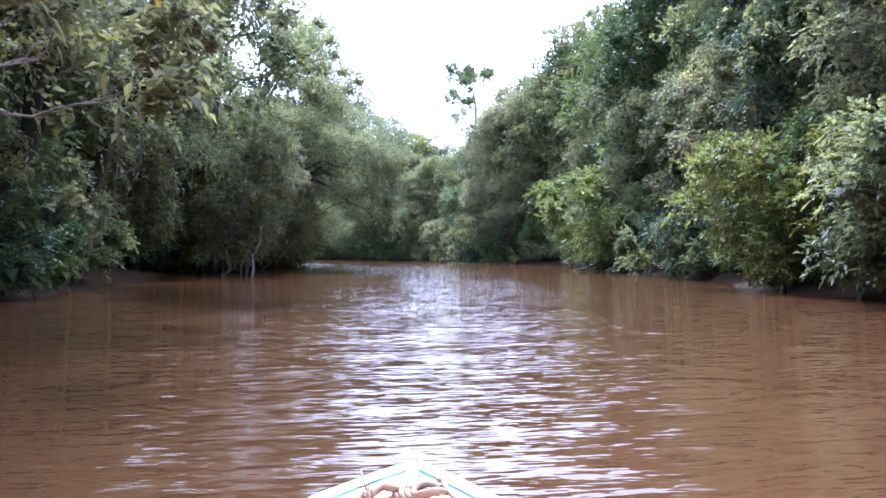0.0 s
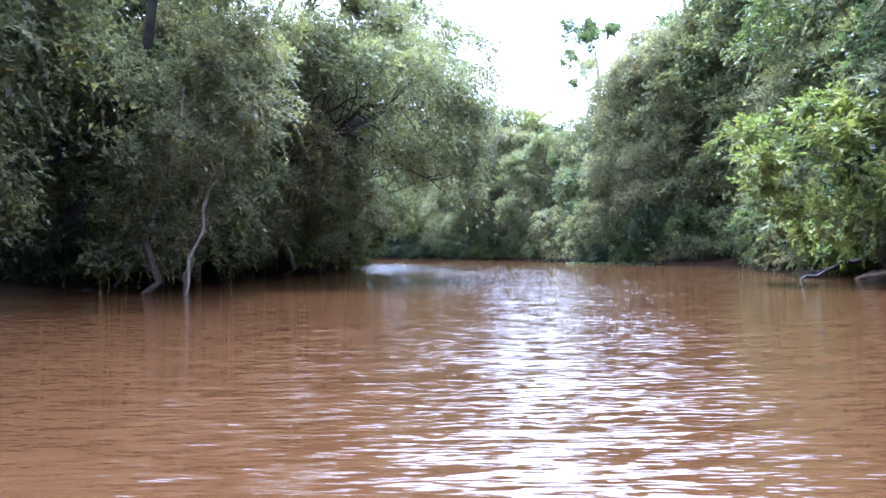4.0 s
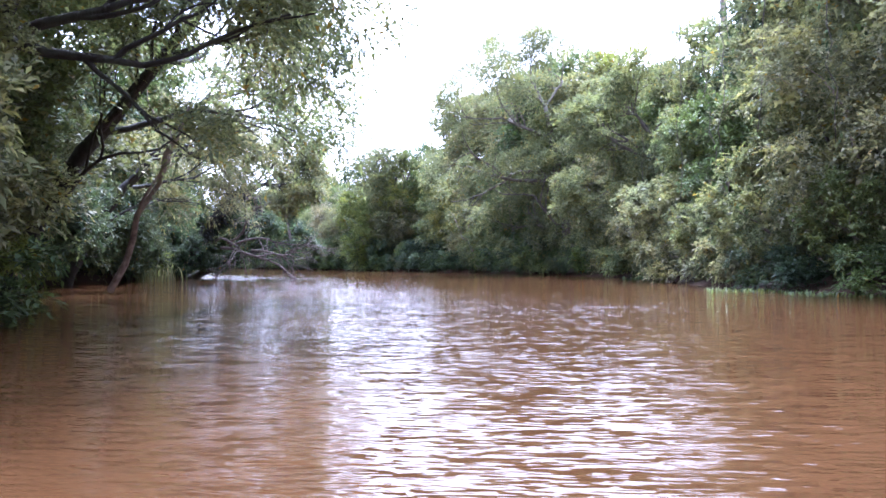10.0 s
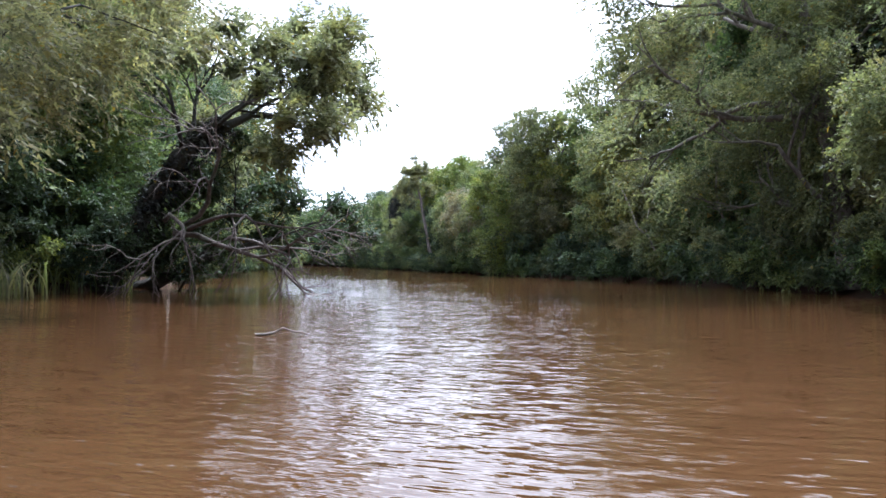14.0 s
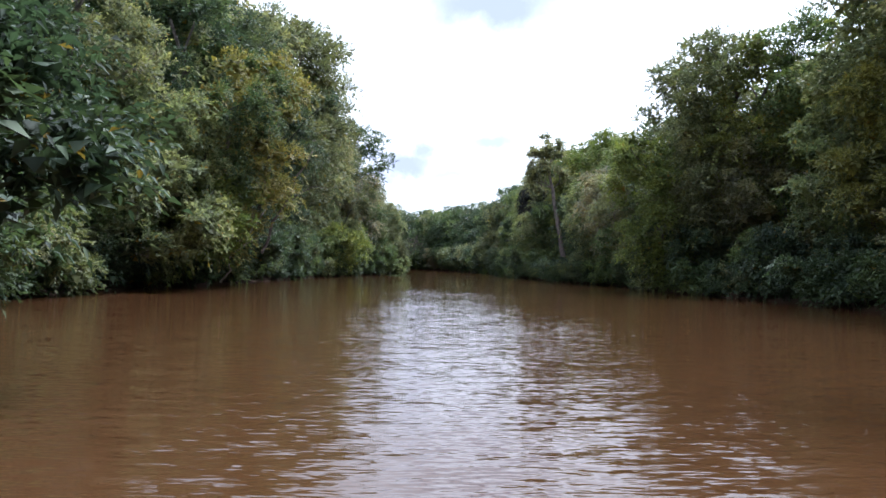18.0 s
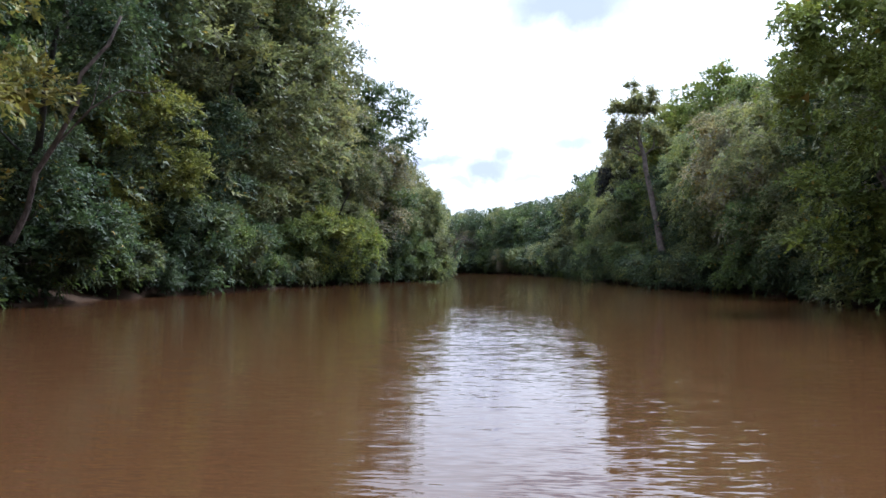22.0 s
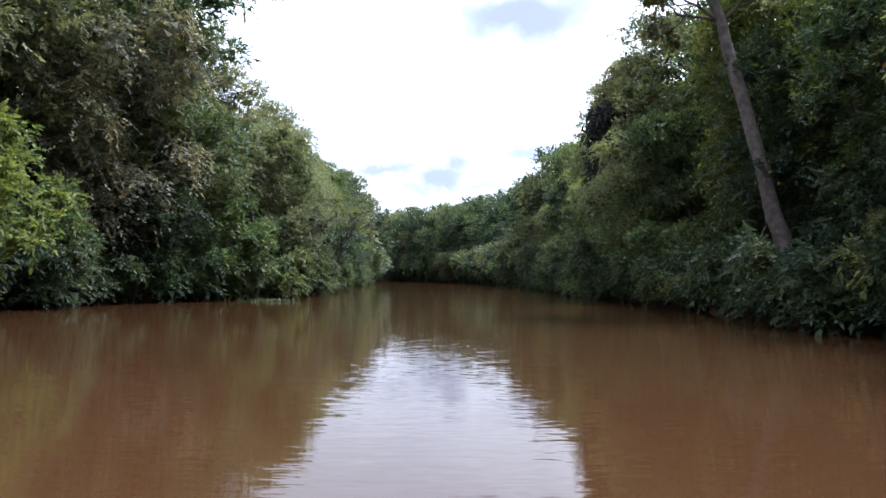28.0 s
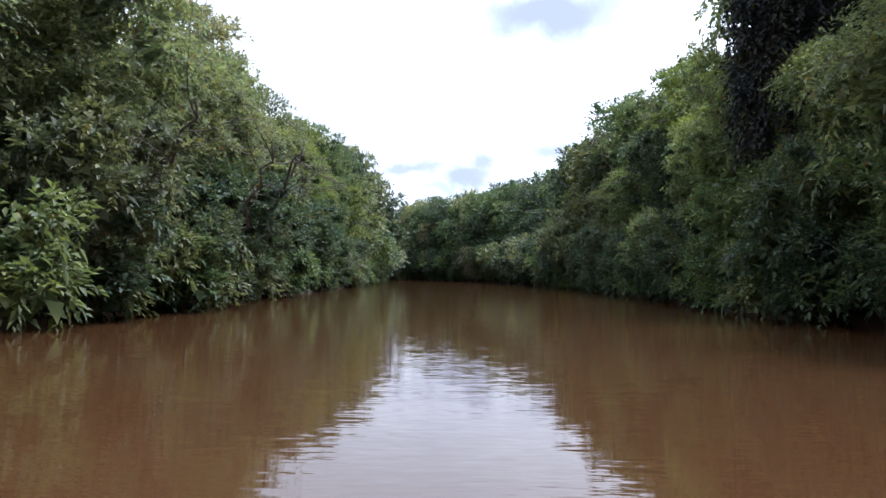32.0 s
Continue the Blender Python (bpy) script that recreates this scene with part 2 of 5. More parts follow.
def water_material():
    """Silty brown river water with wind ripples, rougher in the open lower reach."""
    m, N = material("muddy_river_water")
    where = N.add("ShaderNodeNewGeometry").outputs["Position"]
    y = N.add("ShaderNodeSeparateXYZ", None, Vector=where).outputs["Y"]
    # the reach round the bend lies sheltered
    calm = N.add("ShaderNodeMapRange", {"interpolation_type": "SMOOTHSTEP"}, Value=y, i1=105.0, i2=196.0, i3=1.0, i4=0.085).outputs[0]
    gust = N.add("ShaderNodeMapRange", None, Value=N.noise(where, 0.05, 3.0), i1=0.35, i2=0.65, i3=0.85, i4=1.5).outputs[0]
    amp = N.math("MULTIPLY", calm, gust)
    # ripples lie across the river, whose course turns to the west
    reaches = []
    for course, across in ((radians(9), 0.13), (radians(41), 0.07)):
        plan = N.add("ShaderNodeVectorRotate", {"rotation_type": "Z_AXIS"}, Vector=where, Angle=-course).outputs[0]
        slopes = None
        for scale, squeeze, turned, weight in ((4.5, 0.20, 3, 0.16), (13.0, 0.17, -4, 0.42), (30.0, 0.20, 3, 0.58), (0.6, 0.8, 30, 0.05)):
            at = N.add("ShaderNodeVectorRotate", {"rotation_type": "Z_AXIS"}, Vector=plan, Angle=radians(turned)).outputs[0]
            at = N.add("ShaderNodeVectorMath", {"operation": "MULTIPLY"}, i0=at, i1=(squeeze, 1.0, 1.0)).outputs[0]
            n = N.add("ShaderNodeTexNoise", None, Vector=at, Scale=scale, Detail=1.0, Roughness=0.4).outputs["Color"]
            n = N.add("ShaderNodeVectorMath", {"operation": "SUBTRACT"}, i0=n, i1=(0.5, 0.5, 0.5)).outputs[0]
            n = N.add("ShaderNodeVectorMath", {"operation": "MULTIPLY"}, i0=n, i1=(weight * across, weight, 0.0)).outputs[0]
            slopes = n if slopes is None else N.add("ShaderNodeVectorMath", {"operation": "ADD"}, i0=slopes, i1=n).outputs[0]
        reaches.append(N.add("ShaderNodeVectorRotate", {"rotation_type": "Z_AXIS"}, Vector=slopes, Angle=course).outputs[0])
    bend = N.add("ShaderNodeMapRange", {"interpolation_type": "SMOOTHSTEP"}, Value=y, i1=98.0, i2=140.0).outputs[0]
    lower_part = N.add("ShaderNodeVectorMath", {"operation": "SCALE"}, i0=reaches[0], Scale=N.math("SUBTRACT", 1.0, bend)).outputs[0]
    upper_part = N.add("ShaderNodeVectorMath", {"operation": "SCALE"}, i0=reaches[1], Scale=bend).outputs[0]
    slopes = N.add("ShaderNodeVectorMath", {"operation": "ADD"}, i0=lower_part, i1=upper_part).outputs[0]
    slopes = N.add("ShaderNodeVectorMath", {"operation": "SCALE"}, i0=slopes, Scale=amp).outputs[0]
    tilt = N.add("ShaderNodeVectorMath", {"operation": "ADD"}, i0=slopes, i1=(0.0, 0.0, 1.0)).outputs[0]
    b = N.add("ShaderNodeVectorMath", {"operation": "NORMALIZE"}, i0=tilt)
    silt = N.noise(where, 0.12, 4.0)
    upper = N.mix(silt, (0.050, 0.0228, 0.0096, 1), (0.063, 0.0300, 0.0126, 1))
    lower = N.mix(silt, (0.049, 0.0225, 0.0091, 1), (0.062, 0.0298, 0.0120, 1))
    col = N.mix(N.add("ShaderNodeMapRange", None, Value=y, i1=80.0, i2=160.0).outputs[0], lower, upper)
    p = N.add("ShaderNodeBsdfPrincipled", None, Base_Color=col, Roughness=0.03, IOR=1.333, Normal=b.outputs[0])
    finish(N, p.outputs[0])
    return m


def soil_material():
    m, N = material("wet_bank_soil")
    where = N.add("ShaderNodeNewGeometry").outputs["Position"]
    a, c = N.noise(where, 0.4, 5.0), N.noise(where, 7.0, 5.0, 0.65)
    col = N.mix(a, (0.022, 0.015, 0.010, 1), (0.060, 0.034, 0.020, 1))
    col = N.mix(N.math("MULTIPLY", N.math("SUBTRACT", c, 0.5, True), 2.0, True), col, (0.030, 0.026, 0.014, 1))
    b = N.add("ShaderNodeBump", None, Height=c, Strength=0.8, Distance=0.08)
    p = N.add("ShaderNodeBsdfPrincipled", None, Base_Color=col, Roughness=0.95, Specular_IOR_Level=0.12, Normal=b.outputs[0])
    finish(N, p.outputs[0])
    return m


M_WATER, M_SOIL = water_material(), soil_material()

# ---- the river's plan: waterlines of the two banks, downstream to upstream ----
LEFT = [(-12, -60), (-12, 10), (-12.5, 22), (-14, 30), (-16, 40), (-18, 52), (-17.5, 66), (-15, 76), (-14.5, 82), (-19, 88),
        (-29, 97), (-36, 108), (-40, 118), (-40.5, 128), (-46, 142), (-56, 152), (-63, 163), (-76, 181), (-90, 200), (-104, 222), (-106, 233),
        (-114, 243), (-126, 256), (-149, 281), (-172, 305), (-205, 340), (-245, 366), (-300, 388)]
RIGHT = [(12.5, -60), (12.5, 20), (12, 28), (13, 40), (12.5, 58), (13, 76), (14, 88), (9, 98), (4, 106), (1, 118), (-1, 130),
         (-3, 138), (-8, 151), (-22, 172), (-35, 187), (-47, 200), (-60, 218), (-74, 231), (-87, 247), (-97, 258), (-117, 284),
         (-139, 313), (-165, 341), (-196, 371), (-235, 392), (-300, 420)]
TOP_L = [(-60, 24), (30, 24), (64, 23), (80, 17), (90, 13), (100, 11), (125, 11.5), (142, 14), (155, 19), (165, 24), (187, 29), (203, 32), (212, 31), (222, 29), (228, 25.5),
         (233, 21), (237, 18.5), (245, 18.5), (264, 18), (270, 16), (280, 18), (298, 22), (315, 24), (335, 26), (420, 26)]
TOP_R = [(-60, 24), (60, 25), (84, 26.5), (94, 29), (104, 26.5), (114, 24.5), (126, 22), (132, 20), (138, 18.5), (144, 19.5), (149, 21.5), (154, 23.5), (164, 28), (178, 29), (186, 26), (192, 22), (203, 20), (215, 19), (224, 18.5), (230, 19.5),
         (236, 23.5), (241, 22.5), (245, 21.5), (250, 24), (258, 22.5), (270, 22), (280, 20.5), (287, 21.5), (302, 24.5), (320, 25), (345, 22.5), (370, 25), (420, 26.5)]


def canopy(side, y):
    rows = TOP_L if side == "left" else TOP_R
    return float(np.interp(y, [r[0] for r in rows], [r[1] for r in rows]))


def along(line, step, start=0.0):
    """Points at even steps on a bank with the unit vector away from the river."""
    p = np.array(line, float)
    seg = np.hypot(*np.diff(p, axis=0).T)
    s = np.concatenate([[0], np.cumsum(seg)])
    at = np.arange(start, s[-1], step)
    x, y = np.interp(at, s, p[:, 0]), np.interp(at, s, p[:, 1])
    x1, y1 = np.interp(at + 4, s, p[:, 0]), np.interp(at + 4, s, p[:, 1])
    x0, y0 = np.interp(at - 4, s, p[:, 0]), np.interp(at - 4, s, p[:, 1])
    d = np.stack([x1 - x0, y1 - y0], 1)
    d /= np.linalg.norm(d, axis=1)[:, None]
    return [((a, b), (u, v)) for a, b, u, v in zip(x, y, d[:, 0], d[:, 1])]


def signed_distance(x, y):
    """Metres inland from the nearest bank (negative over the river)."""
    poly = np.array(LEFT + RIGHT[::-1], float)
    best = np.full(x.shape, 1e9)
    inside = np.zeros(x.shape, bool)
    for (ax, ay), (bx, by) in zip(poly, np.roll(poly, -1, 0)):
        dx, dy = bx - ax, by - ay
        k = np.clip(((x - ax) * dx + (y - ay) * dy) / (dx * dx + dy * dy), 0, 1)
        best = np.minimum(best, np.hypot(x - ax - k * dx, y - ay - k * dy))
        cross = (ay > y) != (by > y)
        with np.errstate(divide="ignore", invalid="ignore"):
            xi = ax + (y - ay) * dx / (dy if dy else 1e-9)
        inside ^= cross & (x < xi)
    return np.where(inside, -best, best)


def ground_z(x, y):
    x, y = np.atleast_1d(np.asarray(x, float)), np.atleast_1d(np.asarray(y, float))
    d = signed_distance(x, y) + 0.7 * np.sin(x * 0.9 + 1.3 * np.sin(y * 0.5)) * np.cos(y * 0.7)
    z = np.interp(d, [-8, -2, 0, 1.0, 3, 20, 60, 400], [-2.2, -0.8, 0.02, 0.35, 0.6, 1.6, 2.4, 4.0])
    return z + 0.12 * np.sin(x * 1.7) * np.sin(y * 1.3) * np.clip(d + 1, 0, 1)


def mesh_from(name, verts, faces_flat, counts, smooth=False):
    """A mesh from arrays: corners, corner indices and the corner count of each face."""
    me = bpy.data.meshes.new(name)
    verts, faces_flat, counts = np.asarray(verts, np.float32), np.asarray(faces_flat, np.int32), np.asarray(counts, np.int32)
    me.vertices.add(len(verts))
    me.vertices.foreach_set("co", verts.ravel())
    me.loops.add(len(faces_flat))
    me.loops.foreach_set("vertex_index", faces_flat)
    me.polygons.add(len(counts))
    starts = np.concatenate([[0], np.cumsum(counts)[:-1]]).astype(np.int32)
    me.polygons.foreach_set("loop_start", starts)
    me.polygons.foreach_set("loop_total", counts)
    if smooth:
        me.polygons.foreach_set("use_smooth", np.ones(len(counts), bool))
    me.update(calc_edges=True)
    return me


def sheet(name, xs, ys, zf, mat, smooth=True):
    X, Y = np.meshgrid(xs, ys)
    Z = zf(X.ravel(), Y.ravel())
    w, h = len(xs), len(ys)
    i = (np.arange(h - 1)[:, None] * w + np.arange(w - 1)[None, :]).ravel()
    quads = np.stack([i, i + 1, i + 1 + w, i + w], 1).ravel()
    me = mesh_from(name, np.stack([X.ravel(), Y.ravel(), Z], 1), quads, np.full(len(i), 4), smooth)
    me.materials.append(mat)
    return new(name, me)


far = np.array([60, 150, 400, 1000, 2500.0])
xs = np.concatenate([-300 - far[::-1], np.arange(-300, 40, 2.0), 40 + far])
ys = np.concatenate([-60 - far[::-1], np.arange(-60, 430, 2.0), 430 + far])
tagged(sheet("ground", xs, ys, ground_z, M_SOIL), "dark wet forest soil along the river banks", "ground", kind="structure")
water = sheet("water", np.linspace(-420, 60, 25), np.linspace(-120, 480, 31), lambda x, y: 0 * x, M_WATER)
tagged(water, "silty brown river water with small wind ripples", "river", kind="structure")


# ---- plants ----
def part(name, me, mat, parent=None, label=""):
    """Links a mesh or a bmesh as one object under a thing or a part."""
    if isinstance(me, bmesh.types.BMesh):
        bm, me = me, bpy.data.meshes.new(name)
        bm.to_mesh(me)
        bm.free()
    if not me.materials:
        me.materials.append(None)
    ob = new(name, me)
    ob.material_slots[0].link = "OBJECT"
    ob.material_slots[0].material = mat
    ob.parent = parent
    return tagged(ob, label) if label else ob


def tube(points, radii, sides=8):
    """Rounded branch along points with a radius at each."""
    pts = [Vector(p) for p in points]
    verts, faces, counts = [], [], []
    side = Vector((1, 0.2, 0))
    for i, (p, r) in enumerate(zip(pts, radii)):
        d = (pts[min(i + 1, len(pts) - 1)] - pts[max(i - 1, 0)]).normalized()
        side = (side - d * side.dot(d)).normalized()
        other = d.cross(side)
        for k in range(sides):
            a = 2 * math.pi * k / sides
            w = r * (1 + 0.09 * math.sin(3 * a + i))
            verts.append(p + side * (w * math.cos(a)) + other * (w * math.sin(a)))
    for i in range(len(pts) - 1):
        for k in range(sides):
            a, b = i * sides + k, i * sides + (k + 1) % sides
            faces += [a, b, b + sides, a + sides]
            counts.append(4)
    faces += list(range((len(pts) - 1) * sides, len(pts) * sides))
    counts.append(sides)
    return mesh_from("branch", [tuple(v) for v in verts], faces, counts, True)


def bent(rng, a, b, sag=0.0, wobble=0.12, n=6):
    """A crooked line of points from a to b."""
    a, b = np.array(a, float), np.array(b, float)
    length = np.linalg.norm(b - a)
    out = []
    for i in range(n + 1):
        k = i / n
        p = a + (b - a) * k + rng.normal(0, wobble * length / n * 1.4, 3) * (0 < i < n)
        p[2] += sag * math.sin(math.pi * k)
        out.append(tuple(p))
    return out


def merge(meshes, name):
    vs, fs, cs, base = [], [], [], 0
    for me in meshes:
        v = np.empty(len(me.vertices) * 3, np.float32)
        me.vertices.foreach_get("co", v)
        f = np.empty(len(me.loops), np.int32)
        me.loops.foreach_get("vertex_index", f)
        c = np.empty(len(me.polygons), np.int32)
        me.polygons.foreach_get("loop_total", c)
        vs.append(v.reshape(-1, 3)), fs.append(f + base), cs.append(c)
        base += len(me.vertices)
        bpy.data.meshes.remove(me)
    return mesh_from(name, np.concatenate(vs), np.concatenate(fs), np.concatenate(cs), True)


def unit(v):
    return v / np.maximum(np.linalg.norm(v, axis=-1, keepdims=True), 1e-6)


def leaves(name, rng, pos, way, size, width, droop=0.35, fold=0.18, blade=True):
    """Leaf blades at pos along way, each an island of its own; folded along the midrib, or (blade off) small flat ones."""
    n = len(pos)
    L = (size * rng.uniform(0.65, 1.3, n))[:, None]
    W = L * width * rng.uniform(0.8, 1.2, n)[:, None]
    up = np.tile([0, 0, 1.0], (n, 1)) + rng.normal(0, 0.42, (n, 3))
    s = unit(np.cross(way, up))
    nrm = np.cross(s, way)
    tip = pos + way * L + np.array([0, 0, -1.0]) * L * droop * rng.uniform(0.3, 1.2, n)[:, None]
    b = np.arange(n)[:, None]
    if not blade:
        v = np.stack([pos + s * W * 0.62, tip, pos + way * L * 0.25 - s * W * 0.62], 1).reshape(-1, 3)
        return mesh_from(name, v, (b * 3 + np.arange(3)).ravel(), np.full(n, 3))
    mid = pos + way * L * 0.45
    v = np.stack([pos, mid + s * W * 0.5 + nrm * L * fold * 0.4, tip, mid - s * W * 0.5 + nrm * L * fold * 0.4], 1).reshape(-1, 3)
    f = (b * 4 + np.array([0, 1, 2, 0, 2, 3])).ravel()
    return mesh_from(name, v, f, np.full(2 * n, 3))


def crown(name, rng, clumps, sprigs, per, size, width, spray=0.8, droop=0.35, hang=0.2, inner=0.08, blade=True, core=True):
    """A crown of leafy sprays on the shells of many uneven clumps (centre, radii)."""
    cen, rad = np.array([c for c, r in clumps], float), np.array([r for c, r in clumps], float)
    w = (rad[:, 0] * rad[:, 2] + rad[:, 0] * rad[:, 1])
    pick = rng.choice(len(clumps), sprigs, p=w / w.sum())
    u = unit(rng.normal(0, 1, (sprigs, 3)) + np.array([0, 0.45, 1.15]))
    u[:, 1] = np.where(u[:, 1] < -0.35, -u[:, 1], u[:, 1])
    lump = 1 + 0.22 * np.sin(5 * u[:, 0] + pick) * np.sin(4 * u[:, 2] + 2 * pick) + rng.normal(0, 0.07, sprigs)
    depth = np.where(rng.random(sprigs) < inner, rng.uniform(0.35, 0.85, sprigs), rng.uniform(0.86, 1.06, sprigs))
    p = cen[pick] + rad[pick] * u * (lump * depth)[:, None]
    d = unit(u / rad[pick] * rad[pick].mean(1)[:, None] + rng.normal(0, 0.55, (sprigs, 3)) + np.array([0, 0, -hang]))
    pos, way = [], []
    flat = unit(np.cross(d, np.array([0, 0, 1.0]) + rng.normal(0, 0.3, (sprigs, 3))))
    reach = spray * rng.uniform(0.6, 1.3, sprigs)[:, None]
    for k in range(per):
        f = (k + 0.5) / per
        side = 1 if k % 2 else -1
        pos.append(p + d * reach * (f - 0.3) + np.array([0, 0, -1.0]) * reach * hang * f * f)
        way.append(unit(d * (0.55 + 0.5 * f) + flat * side * (0.9 - 0.5 * f) + rng.normal(0, 0.22, (sprigs, 3))))
    pos, way = np.concatenate(pos), np.concatenate(way)
    outer = leaves(name, rng, pos, way, size, width, droop, blade=blade)
    if not core:
        return outer
    # the crowded shaded foliage inside each clump
    deep = np.repeat(np.arange(len(clumps)), 60 if size > 0.25 else 110)
    v = unit(rng.normal(0, 1, (len(deep), 3)))
    at = cen[deep] + rad[deep] * v * rng.uniform(0.15, 0.68, len(deep))[:, None]
    within = leaves(name, rng, at, unit(rng.normal(0, 1, v.shape) * (1, 1, 0.6)), np.minimum(0.48 if size > 0.25 else 0.33, rad[deep].mean(1) * 0.36), 0.75, 0.2, blade=False)
    return merge([outer, within], name)


def clumps_in(rng, n, low, high, reach, lean, size, flat=0.75, taper=0.5):
    """Clump centres filling a tall crown that leans by lean over its height."""
    out = []
    for i in range(n):
        k = (i + rng.random()) / n
        z = low + (high - low) * k
        r = reach * (1 - taper * abs(k - 0.45) / 0.55) * math.sqrt(rng.random()) * 0.85
        a = rng.uniform(0, 2 * math.pi)
        s = size * rng.uniform(0.65, 1.2) * (1 - 0.3 * k)
        out.append(((r * math.cos(a), lean * k + r * math.sin(a), z), (s, s, s * flat)))
    return out


def dome(rng, n, low, high, reach, lean, size, flat=0.75):
    """Clumps over a rounded crown, three quarters of them on its outside."""
    out = []
    for i in range(n):
        k = (i + rng.random()) / n
        wide = math.sqrt(max(0.0, 1 - ((k - 0.4) / 0.62) ** 2)) if k > 0.4 else 0.62 + 0.38 * k / 0.4
        r = reach * wide * (rng.uniform(0.72, 1.0) if rng.random() < 0.78 else rng.uniform(0.0, 0.65))
        a = i * 2.399963 + rng.normal(0, 0.35)
        s = size * rng.uniform(0.6, 1.25) * (1.08 - 0.25 * k)
        out.append(((r * math.cos(a), lean * k + r * math.sin(a), low + (high - low) * k), (s, s, s * flat)))
    return out


def grow(rng, start, way, length, radius, level, tubes, tips, rise=0.1, split=3, spread=0.75, shrink=0.68, sides=7, bare=False):
    """A crooked branch that forks; collects its tubes and the tips."""
    p, d = np.array(start, float), unit(np.array(way, float))
    pts = [tuple(p)]
    n = 5
    for k in range(n):
        d = unit(d + rng.normal(0, 0.16, 3) + (0, 0, rise * 0.35))
        p = p + d * length / n
        pts.append(tuple(p))
    tubes.append(tube(pts, list(np.linspace(radius, radius * 0.5, n + 1)), sides))
    if level == 0:
        tips.append((p, d))
        return
    for k in range(split):
        at = np.array(pts[n - (k % 3)])
        side = unit(np.cross(d, rng.normal(0, 1, 3)))
        grow(rng, at, d + side * spread * rng.uniform(0.6, 1.3), length * shrink * rng.uniform(0.8, 1.15), radius * 0.5, level - 1,
             tubes, tips, rise, split, spread, shrink, max(4, sides - 1), bare)


def plant(kind, seed, trunk_h, trunk_r, clumps, limbs, leaf, mat, bark, label, category, lean=0.0, twigs=0):
    """A tree or shrub: empty at its foot, trunk, limbs, crown and bare twigs."""
    rng = np.random.default_rng(seed)
    root = new(kind)
    root.empty_display_size = 0.3
    tagged(root, label, category)
    line = bent(rng, (0, 0, -0.4), (rng.normal(0, 0.3), lean * 0.6, trunk_h), wobble=0.18, n=7)
    part("trunk", tube(line, list(np.linspace(trunk_r * 1.25, trunk_r * 0.35, 8)), 9), bark, root)
    order = sorted(clumps, key=lambda c: -c[1][0])[:max(1, limbs - 1)]
    order += [c for c in [max(clumps, key=lambda c: c[0][2] + c[0][1])] if c not in order]
    for c, r in order:
        k = min(0.9, max(0.15, (c[2] - 0.8 * r[0]) / trunk_h))
        j = k * 7
        a = np.array(line[int(j)]) + (np.array(line[min(7, int(j) + 1)]) - np.array(line[int(j)])) * (j - int(j))
        rr = trunk_r * (0.45 if k < 0.5 else 0.32)
        part("limb", tube(bent(rng, a, c, 0.25, 0.2, 5), list(np.linspace(rr, rr * 0.25, 6)), 6), bark, root)
    part("crown", crown("crown", rng, clumps, **leaf), mat, root)
    outer = sorted((c for c in clumps if 0.25 * trunk_h < c[0][2] < 1.05 * trunk_h), key=lambda c: -c[0][1])
    for k in range(min(twigs, len(outer))):
        c, r = outer[(3 * k + 1) % len(outer)]
        c, tubes = np.array(c), []
        way = unit(np.array([rng.normal(0, 0.8), 0.75, rng.uniform(0.1, 0.9)]))
        grow(rng, c - way * r[0] * 0.5, way, r[0] * rng.uniform(0.8, 1.15), trunk_r * 0.16, 2, tubes, [], 0.04, 3, 0.6, 0.66, 5)
        part("twig", merge(tubes, "twig"), M_TWIG, root, "thin bare grey twigs among the leaves")
    return root


protos = {}


def add_proto(key, **kw):
    protos.setdefault(key, []).append(plant(**kw))


